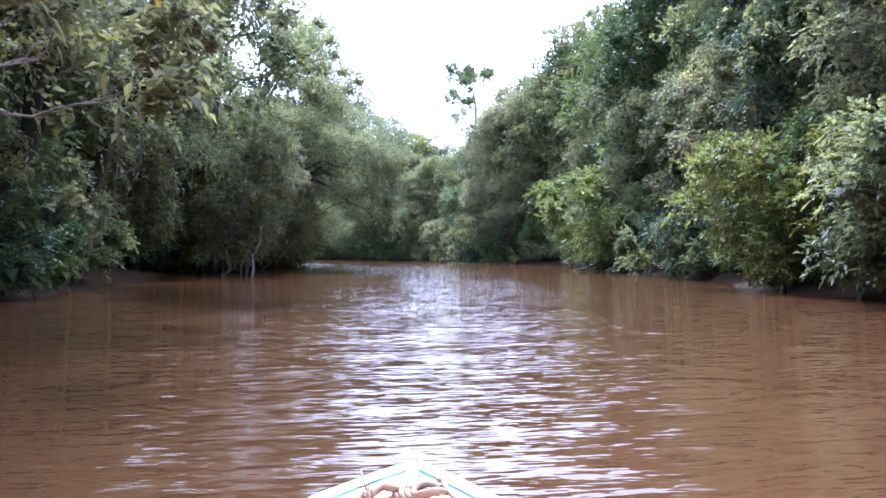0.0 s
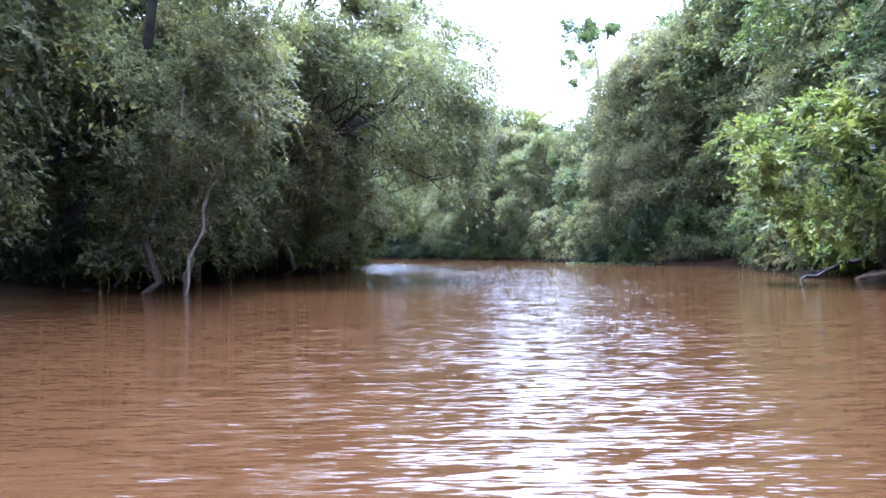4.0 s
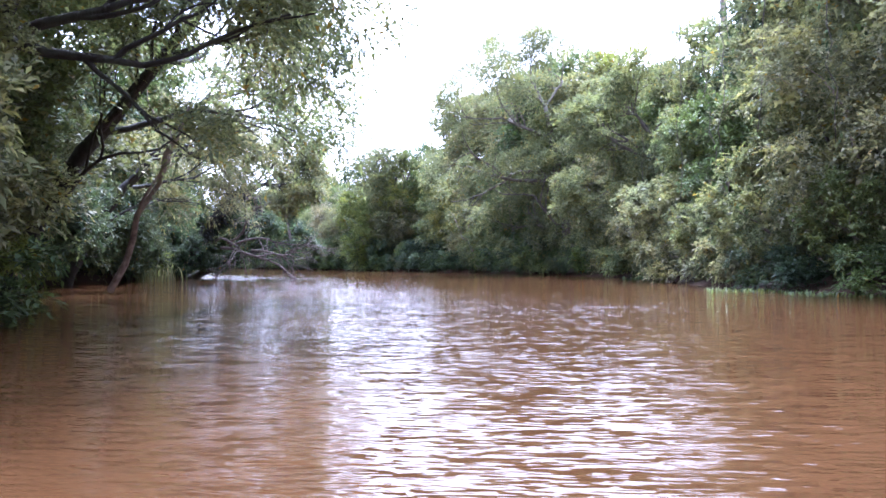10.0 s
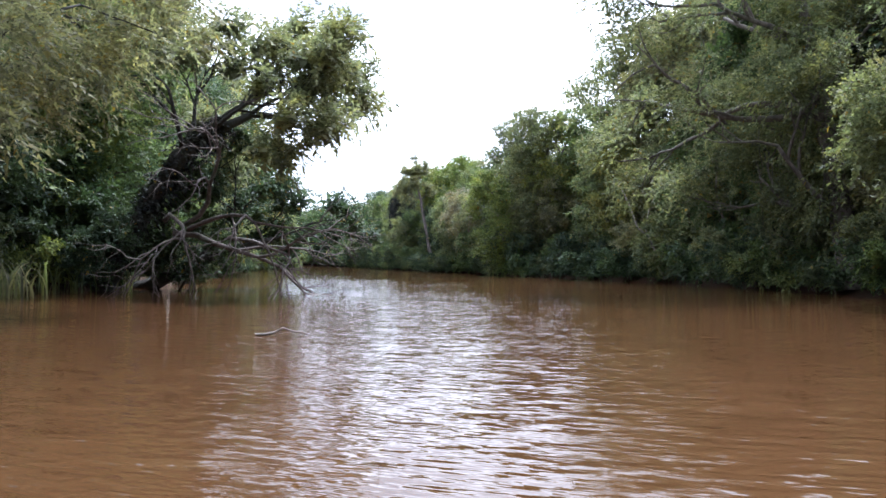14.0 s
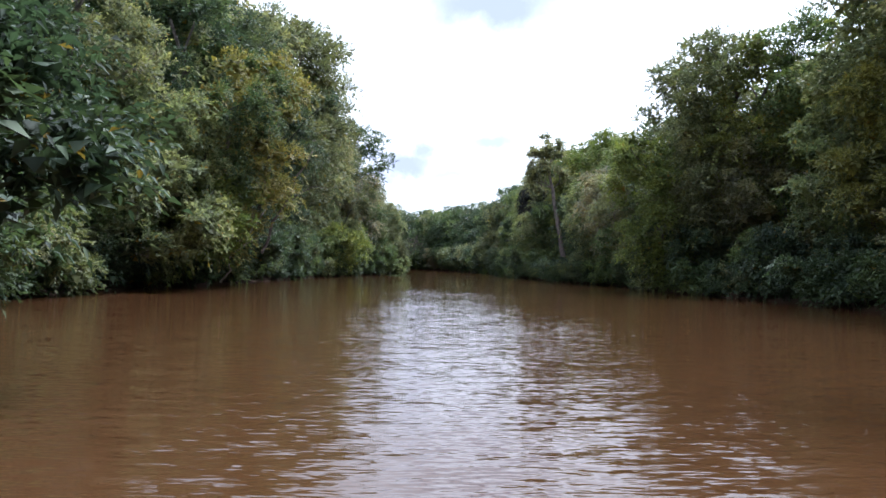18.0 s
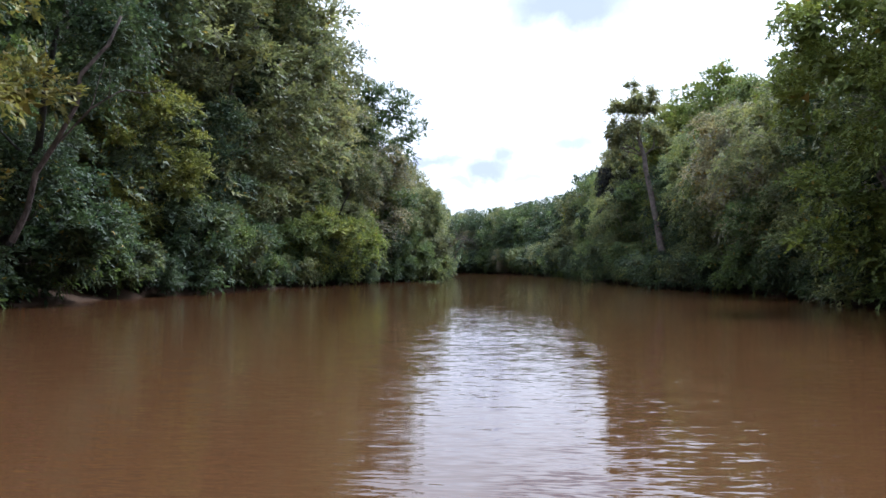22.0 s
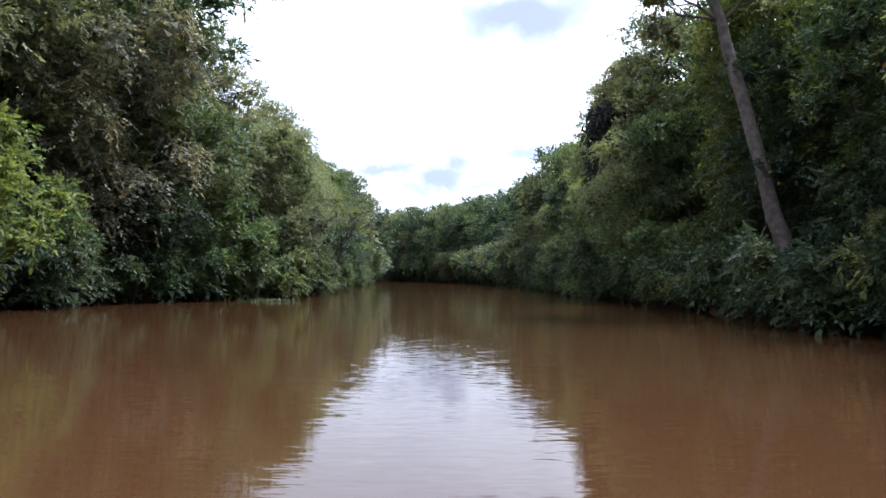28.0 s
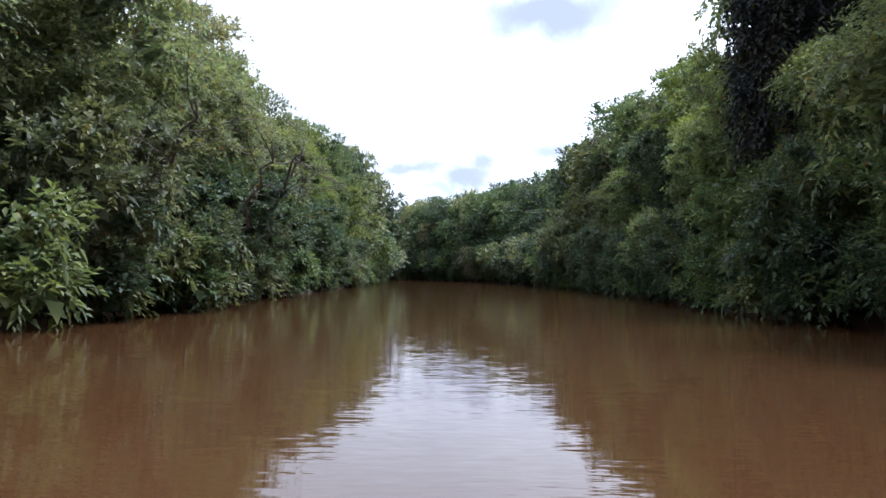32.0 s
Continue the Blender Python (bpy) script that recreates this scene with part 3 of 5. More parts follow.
for i in range(4):
    r = np.random.default_rng(40 + i)
    add_proto("low", kind="shrub", seed=i, trunk_h=1.2, trunk_r=0.05, lean=0.6, limbs=2,
              clumps=clumps_in(r, 10, 0.3, 1.9, 2.2, 0.9, 0.85, 0.7, 0.2), mat=M_LEAF, bark=M_BARK,
              leaf=dict(sprigs=330, per=7, size=0.19, width=0.46, spray=0.5, droop=0.3, hang=0.35),
              label="low green shrub trailing its leaves in the water", category="shrub")
    add_proto("bush", twigs=2, kind="overhanging_bush", seed=10 + i, trunk_h=3.2, trunk_r=0.09, lean=1.8, limbs=3,
              clumps=dome(r, 24, 0.9, 5.0, 2.7, 2.0, 1.1, 0.5), mat=M_LEAF, bark=M_BARK,
              leaf=dict(sprigs=780, per=8, size=0.19, width=0.46, spray=0.5, droop=0.3, hang=0.25),
              label="leafy green bush leaning out over the river", category="bush")
    add_proto("tree", twigs=3, kind="riverside_tree", seed=20 + i, trunk_h=9.0, trunk_r=0.17, lean=2.6, limbs=5,
              clumps=dome(r, 38, 1.6, 11.4, 3.7, 2.8, 1.5, 0.5), mat=M_LEAF, bark=M_BARK,
              leaf=dict(sprigs=2700, per=8, size=0.18, width=0.52, blade=False, spray=0.5, droop=0.28, hang=0.15),
              label="dense green rainforest tree on the river bank", category="tree")
    add_proto("fine", twigs=3, kind="fine_leaved_tree", seed=30 + i, trunk_h=9.0, trunk_r=0.13, lean=3.0, limbs=5,
              clumps=dome(r, 26, 1.4, 11.6, 3.4, 3.2, 1.5, 0.85), mat=M_PALE, bark=M_BARK_PALE,
              leaf=dict(sprigs=1900, per=9, size=0.18, width=0.48, blade=False, spray=0.9, droop=0.4, hang=0.4),
              label="pale green small-leaved tree with drooping sprays", category="tree")
    add_proto("tall", twigs=3, kind="tall_tree", seed=50 + i, trunk_h=16.0, trunk_r=0.32, lean=2.4, limbs=6,
              clumps=dome(r, 52, 3.2, 18.8, 4.9, 2.2, 1.95, 0.52), mat=M_LEAF, bark=M_BARK,
              leaf=dict(sprigs=4300, per=7, size=0.23, width=0.56, blade=False, spray=0.6, droop=0.25, hang=0.1),
              label="tall broad-crowned rainforest tree behind the bank", category="tree")
    add_proto("back", kind="forest_tree", seed=60 + i, trunk_h=16.0, trunk_r=0.30, lean=0.6, limbs=2,
              clumps=dome(r, 30, 5.0, 18.6, 5.0, 0.8, 2.3, 0.68), mat=M_LEAF, bark=M_BARK,
              leaf=dict(sprigs=1500, per=6, size=0.40, blade=False, width=0.56, spray=0.9, droop=0.25, hang=0.1),
              label="tall rainforest tree in the forest behind", category="tree")
    add_proto("over", kind="leaning_tree", seed=70 + i, trunk_h=13.0, trunk_r=0.22, lean=9.0, limbs=7,
              clumps=clumps_in(r, 26, 4.0, 16.5, 3.8, 8.5, 1.6, 0.75, 0.3), mat=M_PALE, bark=M_BARK_DARK,
              leaf=dict(sprigs=2000, per=9, size=0.18, width=0.48, blade=False, spray=0.95, droop=0.35, hang=0.3),
              label="small-leaved tree leaning far out over the river", category="tree")


for i in range(4):
    r = np.random.default_rng(80 + i)
    add_proto("farbush", kind="overhanging_bush", seed=90 + i, trunk_h=3.2, trunk_r=0.09, lean=1.8, limbs=2,
              clumps=dome(r, 14, 0.5, 5.0, 2.8, 2.0, 1.3, 0.66), mat=M_LEAF, bark=M_BARK,
              leaf=dict(sprigs=420, per=6, size=0.34, width=0.5, blade=False, spray=0.8, droop=0.3, hang=0.22),
              label="leafy green bush leaning out over the river", category="bush")
    add_proto("fartree", kind="riverside_tree", seed=95 + i, trunk_h=9.0, trunk_r=0.17, lean=2.6, limbs=2,
              clumps=dome(r, 22, 1.6, 11.4, 3.8, 2.8, 1.7, 0.66), mat=M_LEAF, bark=M_BARK,
              leaf=dict(sprigs=900, per=6, size=0.36, width=0.52, blade=False, spray=0.8, droop=0.28, hang=0.15),
              label="dense green rainforest tree on the river bank", category="tree")


def recolour(root, mat):
    for o in root.children:
        if o.name.split(".")[0] == "crown":
            o.material_slots[0].material = mat


def tall_of(key, i):
    """Height of a prototype."""
    return max(v.co.z for o in protos[key][i].children if o.name.startswith("crown") for v in o.data.vertices)


TALL = {key: [tall_of(key, i) for i in range(4)] for key in protos}


def put(key, i, x, y, turn, scale, mat=None, lean=0.0, label="", group="", stretch=1.0):
    """A copy of a prototype at the ground below (x, y), its river side turned to turn (degrees)."""
    src = protos[key][i % len(protos[key])]
    z = max(0.02, float(ground_z(x, y)[0]))
    ob = copy_thing(src, pose(x, y, z - 0.05, -lean, 0, turn))
    ob.scale = (scale, scale, scale * stretch)
    if mat is not None:
        recolour(ob, mat)
    return tagged(ob, label, group=group)


prng = random.Random(7)
MIX_FRONT = [M_LEAF] * 5 + [M_DARK] * 2 + [M_BRIGHT] * 2 + [M_PALE] + [M_SILVER]
# more pale leaves at the bend, to paint its hazy brightness
MIX_BEND_HAZE = [M_LEAF] * 4 + [M_DARK] + [M_PALE] * 3 + [M_SILVER] * 4 + [M_BRIGHT]
MIX_SUN = [M_LEAF] * 5 + [M_PALE] * 2 + [M_BRIGHT] + [M_SILVER] * 3 + [M_DARK] * 2
# pale foliage of the lower reach, with the haze coloured in
MIX_LOWER_HAZE = [M_SILVER] * 6 + [M_PALE] * 3 + [M_LEAF] * 3
MIX_DIM = [M_SILVER] * 4 + [M_LEAF] * 4 + [M_DARK] * 3
MIX_SHADE = [M_LEAF] * 6 + [M_DARK] * 2 + [M_PALE] * 2 + [M_BRIGHT] + [M_SILVER]
MIX_OLIVE = [M_PALE] * 5 + [M_SILVER] * 4 + [M_LEAF] * 3 + [M_YELLOW]
# bluish dark crowns imitate the haze over the far trees
MIX_FAR_HAZE = [M_DARK] * 6 + [M_LEAF] * 4 + [M_SILVER]
# darker leaves carry the deep shade along the waterline
MIX_WATER_SHADE = [M_DARK] * 5 + [M_LEAF] * 5
MIX_BACK = [M_LEAF] * 6 + [M_DARK] * 3 + [M_PALE] * 2 + [M_SILVER] * 2 + [M_BRIGHT]
# stretches of the left bank kept for single trees: y from, y to
OPEN_L = [(120, 146)]
# clear ground round single trunks: x, y, radius
CLEAR = [(-73.0, 231.5, 2.6), (-74.7, 234.7, 3.4), (-76.5, 236.2, 2.5), (-30, 133, 9.0), (-95.8, 266.2, 3.6)]


def stretch_mix(side, key, y, mats):
    """Leaf mix for a stretch of bank; sun, shade and haze there are put into its colours."""
    if y < (85 if side == "right" else 92) and key in ("tree", "fine", "tall", "bush"):
        return MIX_DIM if side == "right" and y < 62 else MIX_LOWER_HAZE
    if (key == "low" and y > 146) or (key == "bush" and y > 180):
        return MIX_WATER_SHADE
    if y > 296:
        return MIX_FAR_HAZE
    if side == "right" and 85 < y < 178:
        return MIX_BEND_HAZE
    if side == "right" and 222 < y < 300:
        return MIX_SHADE
    if side == "left" and 228 < y < 262 and key in ("tree", "fine", "tall"):
        return MIX_OLIVE
    if (side == "left" and (150 < y < 167 or 190 < y < 262)) or (side == "right" and 178 < y < 222):
        return MIX_SUN
    return mats


def row(side, key, inland, step, sizes, mats, start, jitter, tops=False, keep=True, reach=(-25, 600), group=""):
    line = LEFT if side == "left" else RIGHT
    for (x, y), (u, v) in along(line, step, start):
        if not reach[0] < y < reach[1] or (keep and side == "left" and any(a < y < b for a, b in OPEN_L)):
            continue
        out = Vector((-v, u)) if side == "left" else Vector((v, -u))
        d = inland + prng.uniform(-jitter, jitter) + (1.8 if tops and ((side == "right" and y < 150) or y > 150) else 0.0)
        s = prng.uniform(-step * 0.3, step * 0.3)
        px, py = x + out.x * d + u * s, y + out.y * d + v * s
        if side == "left" and 30 < y < 47 and (key == "bush" or (key == "low" and y > 36)):
            continue   # a dark hollow under the overhanging crowns
        if key != "low" and any(math.hypot(px - a, py - b) < r for a, b, r in CLEAR):
            continue
        facing = math.degrees(math.atan2(out.x, -out.y)) + prng.uniform(-35, 35)
        scale = prng.uniform(*sizes)
        k = key if isinstance(key, str) else prng.choice(key)
        if k == "over":
            k = "tall"
        i, mat, lean, stretch = prng.randrange(4), prng.choice(stretch_mix(side, k, y, mats)), prng.uniform(-2, 5), prng.uniform(0.92, 1.12)
        if tops:
            scale *= canopy(side, y) / (TALL[k][i] * stretch)
            if k in ("tree", "fine"):
                scale = min(scale, 0.98)
        put(k, i, px, py, facing, scale, mat, lean, group=group, stretch=stretch)


NEAR, FAR = (10, 305), (305, 600)
for side in ("left", "right"):
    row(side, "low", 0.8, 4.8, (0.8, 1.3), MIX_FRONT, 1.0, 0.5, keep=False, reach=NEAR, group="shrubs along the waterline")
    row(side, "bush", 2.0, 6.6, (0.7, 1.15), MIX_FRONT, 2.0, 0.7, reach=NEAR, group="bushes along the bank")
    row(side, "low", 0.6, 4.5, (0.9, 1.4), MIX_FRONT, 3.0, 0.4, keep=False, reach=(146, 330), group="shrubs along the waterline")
    row(side, "farbush", 1.5, 5.5, (1.1, 1.7), MIX_FRONT, 2.0, 0.7, reach=FAR, group="bushes along the bank")
    row(side, "fartree", 4.0, 9.0, (0.58, 0.8), MIX_FRONT, 2.0, 1.0, True, reach=FAR, group="trees along the bank")
    row(side, ["tree", "tree", "fine"], 3.6, 7.5, (0.55, 0.78), MIX_FRONT, 3.0, 1.0, True, reach=NEAR, group="trees along the bank")
    row(side, ["tall", "tall", "tall", "over"], 6.5, 8.5, (0.86, 1.0), MIX_BACK, 1.0, 1.5, True, reach=NEAR, group="trees along the bank")
    row(side, "back", 5.5, 8.5, (0.86, 1.0), MIX_BACK, 1.0, 1.5, True, reach=FAR, group="trees of the forest")
    row(side, "back", 5.0, 9.0, (0.86, 1.0), MIX_BACK, 1.0, 1.5, True, reach=(-25, 10), group="trees of the forest")
    row(side, "back", 13.0, 10.0, (0.9, 1.05), MIX_BACK, 4.0, 2.5, True, keep=False, group="trees of the forest")

row("left", "back", 10.0, 8.5, (0.82, 0.95), MIX_BACK, 5.0, 1.5, True, reach=(12, 300), group="trees of the forest")
row("right", "back", 10.0, 8.5, (0.82, 0.95), MIX_BACK, 5.0, 1.5, True, reach=(178, 300), group="trees of the forest")
row("right", "back", 10.0, 8.5, (0.82, 0.95), MIX_BACK, 5.0, 1.5, True, reach=(12, 78), group="trees of the forest")
row("right", "back", 9.5, 8.0, (0.88, 1.02), MIX_BEND_HAZE, 2.0, 1.5, True, reach=(78, 178), group="trees of the forest")


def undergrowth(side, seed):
    """Leaves of the thicket behind the first shrubs, its shade deepened by their dark colour."""
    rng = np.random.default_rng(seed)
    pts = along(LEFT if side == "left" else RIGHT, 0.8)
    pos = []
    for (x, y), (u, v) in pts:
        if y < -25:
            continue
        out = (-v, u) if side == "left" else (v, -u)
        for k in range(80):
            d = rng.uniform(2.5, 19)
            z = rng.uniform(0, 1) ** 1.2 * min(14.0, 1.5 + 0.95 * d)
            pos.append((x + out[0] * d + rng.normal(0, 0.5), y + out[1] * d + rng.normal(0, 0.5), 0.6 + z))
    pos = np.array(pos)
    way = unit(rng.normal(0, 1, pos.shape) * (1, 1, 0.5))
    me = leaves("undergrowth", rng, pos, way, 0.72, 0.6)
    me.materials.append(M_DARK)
    tagged(new("undergrowth", me), "dense thicket under the trees, dark green to deepen its shade", "undergrowth", kind="stuff")


def woods(seed, mat, words):
    """Canopy of the forest farther inland."""
    rng = np.random.default_rng(seed)
    n = 3800
    x, y = rng.uniform(-420, 140, n), rng.uniform(-120, 520, n)
    d = signed_distance(x, y)
    ok = (d > 20) & (d < 130)
    x, y, d = x[ok], y[ok], d[ok]
    top = 13 + 7 * rng.random(len(x))
    top = np.where((x < -20) & (y > 85) & (y < 150), 0.6 * top, top)   # younger wood inside the bend
    per = 48
    cx, cy, ct = np.repeat(x, per), np.repeat(y, per), np.repeat(top, per)
    u = unit(rng.normal(0, 1, (len(cx), 3)) + (0, 0, 0.5))
    r = np.repeat(rng.uniform(3.5, 5.5, len(x)), per)[:, None]
    pos = np.stack([cx, cy, ct * 0.6], 1) + u * np.concatenate([r, r, ct[:, None] * 0.42], 1)
    me = leaves("woods", rng, pos, unit(u + rng.normal(0, 0.7, u.shape)), 2.3, 0.6, blade=False)
    me.materials.append(mat)
    tagged(new("forest", me), words, "forest", kind="stuff")


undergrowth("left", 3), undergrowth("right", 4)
woods(5, M_LEAF, "green rainforest canopy stretching inland from the river")
woods(6, M_DARK, "dark green crowns of the rainforest inland")
woods(8, M_SILVER, "pale grey-green crowns of the rainforest inland")

# ---- single trees ----
def grown_tree(kind, seed, foot, turn, trunk, limbs, leaf, mat, bark, label, clump=1.4, flat=0.7, dead=(), cover=None):
    """A single tree from its own skeleton. trunk: points and radii; limbs: (trunk index, way, length, radius, levels)."""
    rng = np.random.default_rng(seed)
    x, y = foot
    root = new(kind)
    root.matrix_world = pose(x, y, max(0.0, float(ground_z(x, y)[0])) - 0.1, 0, 0, turn)
    tagged(root, label, "tree")
    pts, radii = trunk
    fine_pts, fine_r = [], []
    for (a, b), (ra, rb) in zip(zip(pts, pts[1:]), zip(radii, radii[1:])):
        for k in range(4):
            f = k / 4
            fine_pts.append(tuple(np.array(a) * (1 - f) + np.array(b) * f + rng.normal(0, 0.04, 3)))
            fine_r.append(ra + (rb - ra) * f)
    fine_pts.append(pts[-1]), fine_r.append(radii[-1])
    part("trunk", tube(fine_pts, fine_r, 12), bark, root)
    tips = []
    for j, way, length, radius, level in limbs:
        tubes = []
        grow(rng, pts[j], way, length, radius, level, tubes, tips)
        part("limb", merge(tubes, "limb"), bark, root)
    for start, way, length, radius, level in dead:
        tubes = []
        grow(rng, start, way, length, radius, level, tubes, [], -0.05, 4, 0.7, 0.6, 6)
        part("dead_branch", merge(tubes, "dead_branch"), M_BARK_RED, root, "bare grey dead branch")
    clumps = [(tuple(p + d * 0.3), (clump * rng.uniform(0.7, 1.2),) * 2 + (clump * flat,)) for p, d in tips]
    part("crown", crown("crown", rng, clumps, **leaf), mat, root)
    if cover:
        size, sprigs, climber, words = cover
        held = [(p, (size * rng.uniform(0.6, 1.2),) * 2 + (size,)) for p in fine_pts[3:-3]]
        part("climber", crown("climber", rng, held, sprigs, 7, 0.22, 0.5, 0.7, 0.4, 0.5, blade=False), climber, root, words)
    return root


# a curtain of fine foliage down to the water
for x, y, i, sc in ((-14.5, 50.0, 0, 0.80), (-16.0, 54.5, 1, 0.92), (-16.5, 59.0, 2, 0.95), (-17.0, 64.0, 3, 0.9), (-16.5, 69.5, 0, 0.85), (-15.5, 74.0, 1, 0.8)):
    put("fine" if i % 2 == 0 else "tree", i, x, y, -95, sc, M_SILVER if i != 1 else M_PALE, 6)
# left bank, lower reach: trees that lean far out
for y, sc, i, m in ((14, 1.25, 0, M_PALE), (24, 1.3, 1, M_PALE), (34, 1.3, 2, M_SILVER), (44, 1.35, 3, M_SILVER), (53, 1.3, 1, M_SILVER), (63, 1.2, 0, M_PALE), (72, 1.05, 2, M_SILVER)):
    x = float(np.interp(y, [p[1] for p in LEFT], [p[0] for p in LEFT]))
    put("over", i, x - 2.0, y, -90 + prng.uniform(-15, 15), sc, m)
for y, sc, i, m in ((160, 0.8, 0, M_LEAF), (170, 0.85, 1, M_DARK), (205, 0.7, 0, M_LEAF)):
    x = float(np.interp(y, [p[1] for p in LEFT], [p[0] for p in LEFT]))
    put("over", i, x - 2.5, y + 2, -52 + prng.uniform(-15, 15), sc, m)
for x, y, sc, k, m in ((-47, 133, 1.12, "tall", M_LEAF), (-53, 141, 1.1, "tall", M_DARK), (-45, 126, 1.05, "tall", M_LEAF), (-45, 123, 1.2, "tree", M_PALE), (-48, 131, 1.3, "tree", M_BRIGHT), (-52, 139, 1.15, "tree", M_LEAF), (-42, 117, 1.15, "tree", M_DARK), (-54, 132, 0.85, "tall", M_LEAF),
                       (-50, 125, 0.9, "tall", M_DARK), (-47, 117, 0.9, "tall", M_LEAF), (-38, 121, 0.8, "bush", M_DARK), (-45, 136, 1.0, "bush", M_LEAF), (-50, 145, 1.0, "bush", M_LEAF),
                       (-38.5, 128.5, 0.7, "bush", M_DARK), (-38, 133.5, 0.75, "bush", M_DARK), (-41, 131.5, 0.8, "bush", M_DARK), (-43.5, 128, 1.2, "bush", M_LEAF), (-42, 124.5, 1.2, "bush", M_DARK),
                       (-31.5, 100.5, 1.2, "bush", M_DARK), (-34.5, 105.0, 1.25, "bush", M_LEAF), (-37.0, 110.0, 1.2, "bush", M_DARK), (-39.5, 116.0, 1.3, "bush", M_DARK), (-37, 105, 0.9, "tree", M_DARK), (-40.5, 111, 1.0, "tree", M_LEAF)):
    put(k, int(-x) % 4, x, y, -62, sc, m)

grown_tree("spreading_tree", 101, (-19.5, 85.5), -68, ([(0, 0, 0), (0.2, 0.8, 3), (0, 2.0, 6.2), (-0.3, 3.4, 9.4), (0, 4.4, 13)], [0.46, 0.4, 0.34, 0.26, 0.17]),
           [(2, (-0.7, 1, 0.15), 3.6, 0.17, 2), (2, (0.6, 0.7, 0.6), 3.4, 0.17, 2), (2, (0.1, 1, 0.1), 3.8, 0.16, 2), (3, (0.3, 1, 0.1), 3.9, 0.16, 2), (3, (-0.9, 0.7, 0.3), 4.0, 0.13, 2),
            (4, (0.7, 0.8, 0.5), 4.6, 0.13, 2), (4, (0, 0.7, 1), 4.4, 0.11, 2), (4, (-0.5, 1, 0.4), 4.8, 0.13, 2), (3, (1, 0.3, 0.6), 4.2, 0.13, 2), (3, (-0.4, 0.8, 0.9), 4.2, 0.12, 2), (4, (-1, 0.4, 0.5), 4.2, 0.12, 2)],
           dict(sprigs=7500, per=9, size=0.18, blade=False, core=False, width=0.48, spray=1.0, droop=0.35, hang=0.3), M_PALE, M_BARK_DARK,
           "spreading riverside tree with dark crooked limbs over the water", 1.4, 0.75)
for (bx, by), sd, tn, sc in (((-24.6, 94.5), 111, -75, 1.15), ((-36.5, 112.5), 112, -66, 1.15)):
    grown_tree("spreading_tree", sd, (bx, by), tn,
               ([(0, 0, 0), (0.2, 1.2 * sc, 2.8 * sc), (0, 3.0 * sc, 5.4 * sc), (0.4, 5.0 * sc, 7.6 * sc), (0.8, 7.0 * sc, 10 * sc)], [0.36, 0.3, 0.26, 0.2, 0.14]),
               [(2, (-0.7, 1, 0.3), 4.2 * sc, 0.14, 2), (2, (0.8, 0.7, 0.5), 4.0 * sc, 0.14, 2), (3, (0.3, 1, 0.35), 4.6 * sc, 0.13, 2), (3, (-0.9, 0.6, 0.3), 4.5 * sc, 0.12, 2),
                (4, (0.7, 0.8, 0.4), 4.5 * sc, 0.12, 2), (4, (0, 0.6, 1), 4.0 * sc, 0.1, 2), (4, (-0.5, 1, 0.3), 4.5 * sc, 0.12, 2), (1, (0.2, 1, 0.5), 4.0 * sc, 0.1, 2)],
               dict(sprigs=7500, per=9, size=0.18, blade=False, core=False, width=0.48, spray=1.0, droop=0.35, hang=0.3), M_PALE, M_BARK_DARK,
               "spreading riverside tree with dark crooked limbs over the water", 1.35 * sc, 0.9)
grown_tree("leaning_tree", 102, (-39.5, 130.0), -66, ([(0, 0, 0), (0, 1.2, 2.4), (0, 2.6, 4.8), (0, 3.6, 6.3), (0.3, 5.0, 7.4), (0.4, 7.0, 8.2)], [0.5, 0.42, 0.36, 0.42, 0.26, 0.16]),
           [(3, (-0.5, 0.1, 1), 3.2, 0.14, 2), (3, (0.6, 0.1, 1), 3.4, 0.13, 2), (4, (0, 0.6, 1), 3.4, 0.13, 2), (4, (0.5, 1, 0.5), 3.2, 0.12, 2),
            (5, (-0.5, 1, 0.3), 3.0, 0.1, 2), (5, (0.3, 1, 0.2), 3.0, 0.1, 2), (5, (0.6, 0.7, -0.2), 2.8, 0.08, 2), (2, (-0.9, 0.6, 0.2), 3.5, 0.12, 2)],
           dict(sprigs=2800, per=9, size=0.22, blade=False, width=0.48, spray=0.9, droop=0.35, hang=0.25), M_SILVER, M_BARK_DARK,
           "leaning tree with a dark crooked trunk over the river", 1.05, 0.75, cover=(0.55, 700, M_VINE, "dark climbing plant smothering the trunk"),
           dead=[((0.2, 4.0, 3.2), (0.35, 1, 0.42), 4.8, 0.13, 3), ((0, 3.4, 2.8), (-0.1, 1, 0.16), 5.2, 0.16, 3), ((0.3, 4.2, 3.0), (0.6, 1, 0.22), 4.8, 0.12, 3),
                 ((0.2, 6.0, 2.6), (0.2, 1, -0.2), 4.2, 0.1, 2), ((0.1, 3.0, 3.4), (0.9, 0.8, 0.35), 4.6, 0.12, 3)])
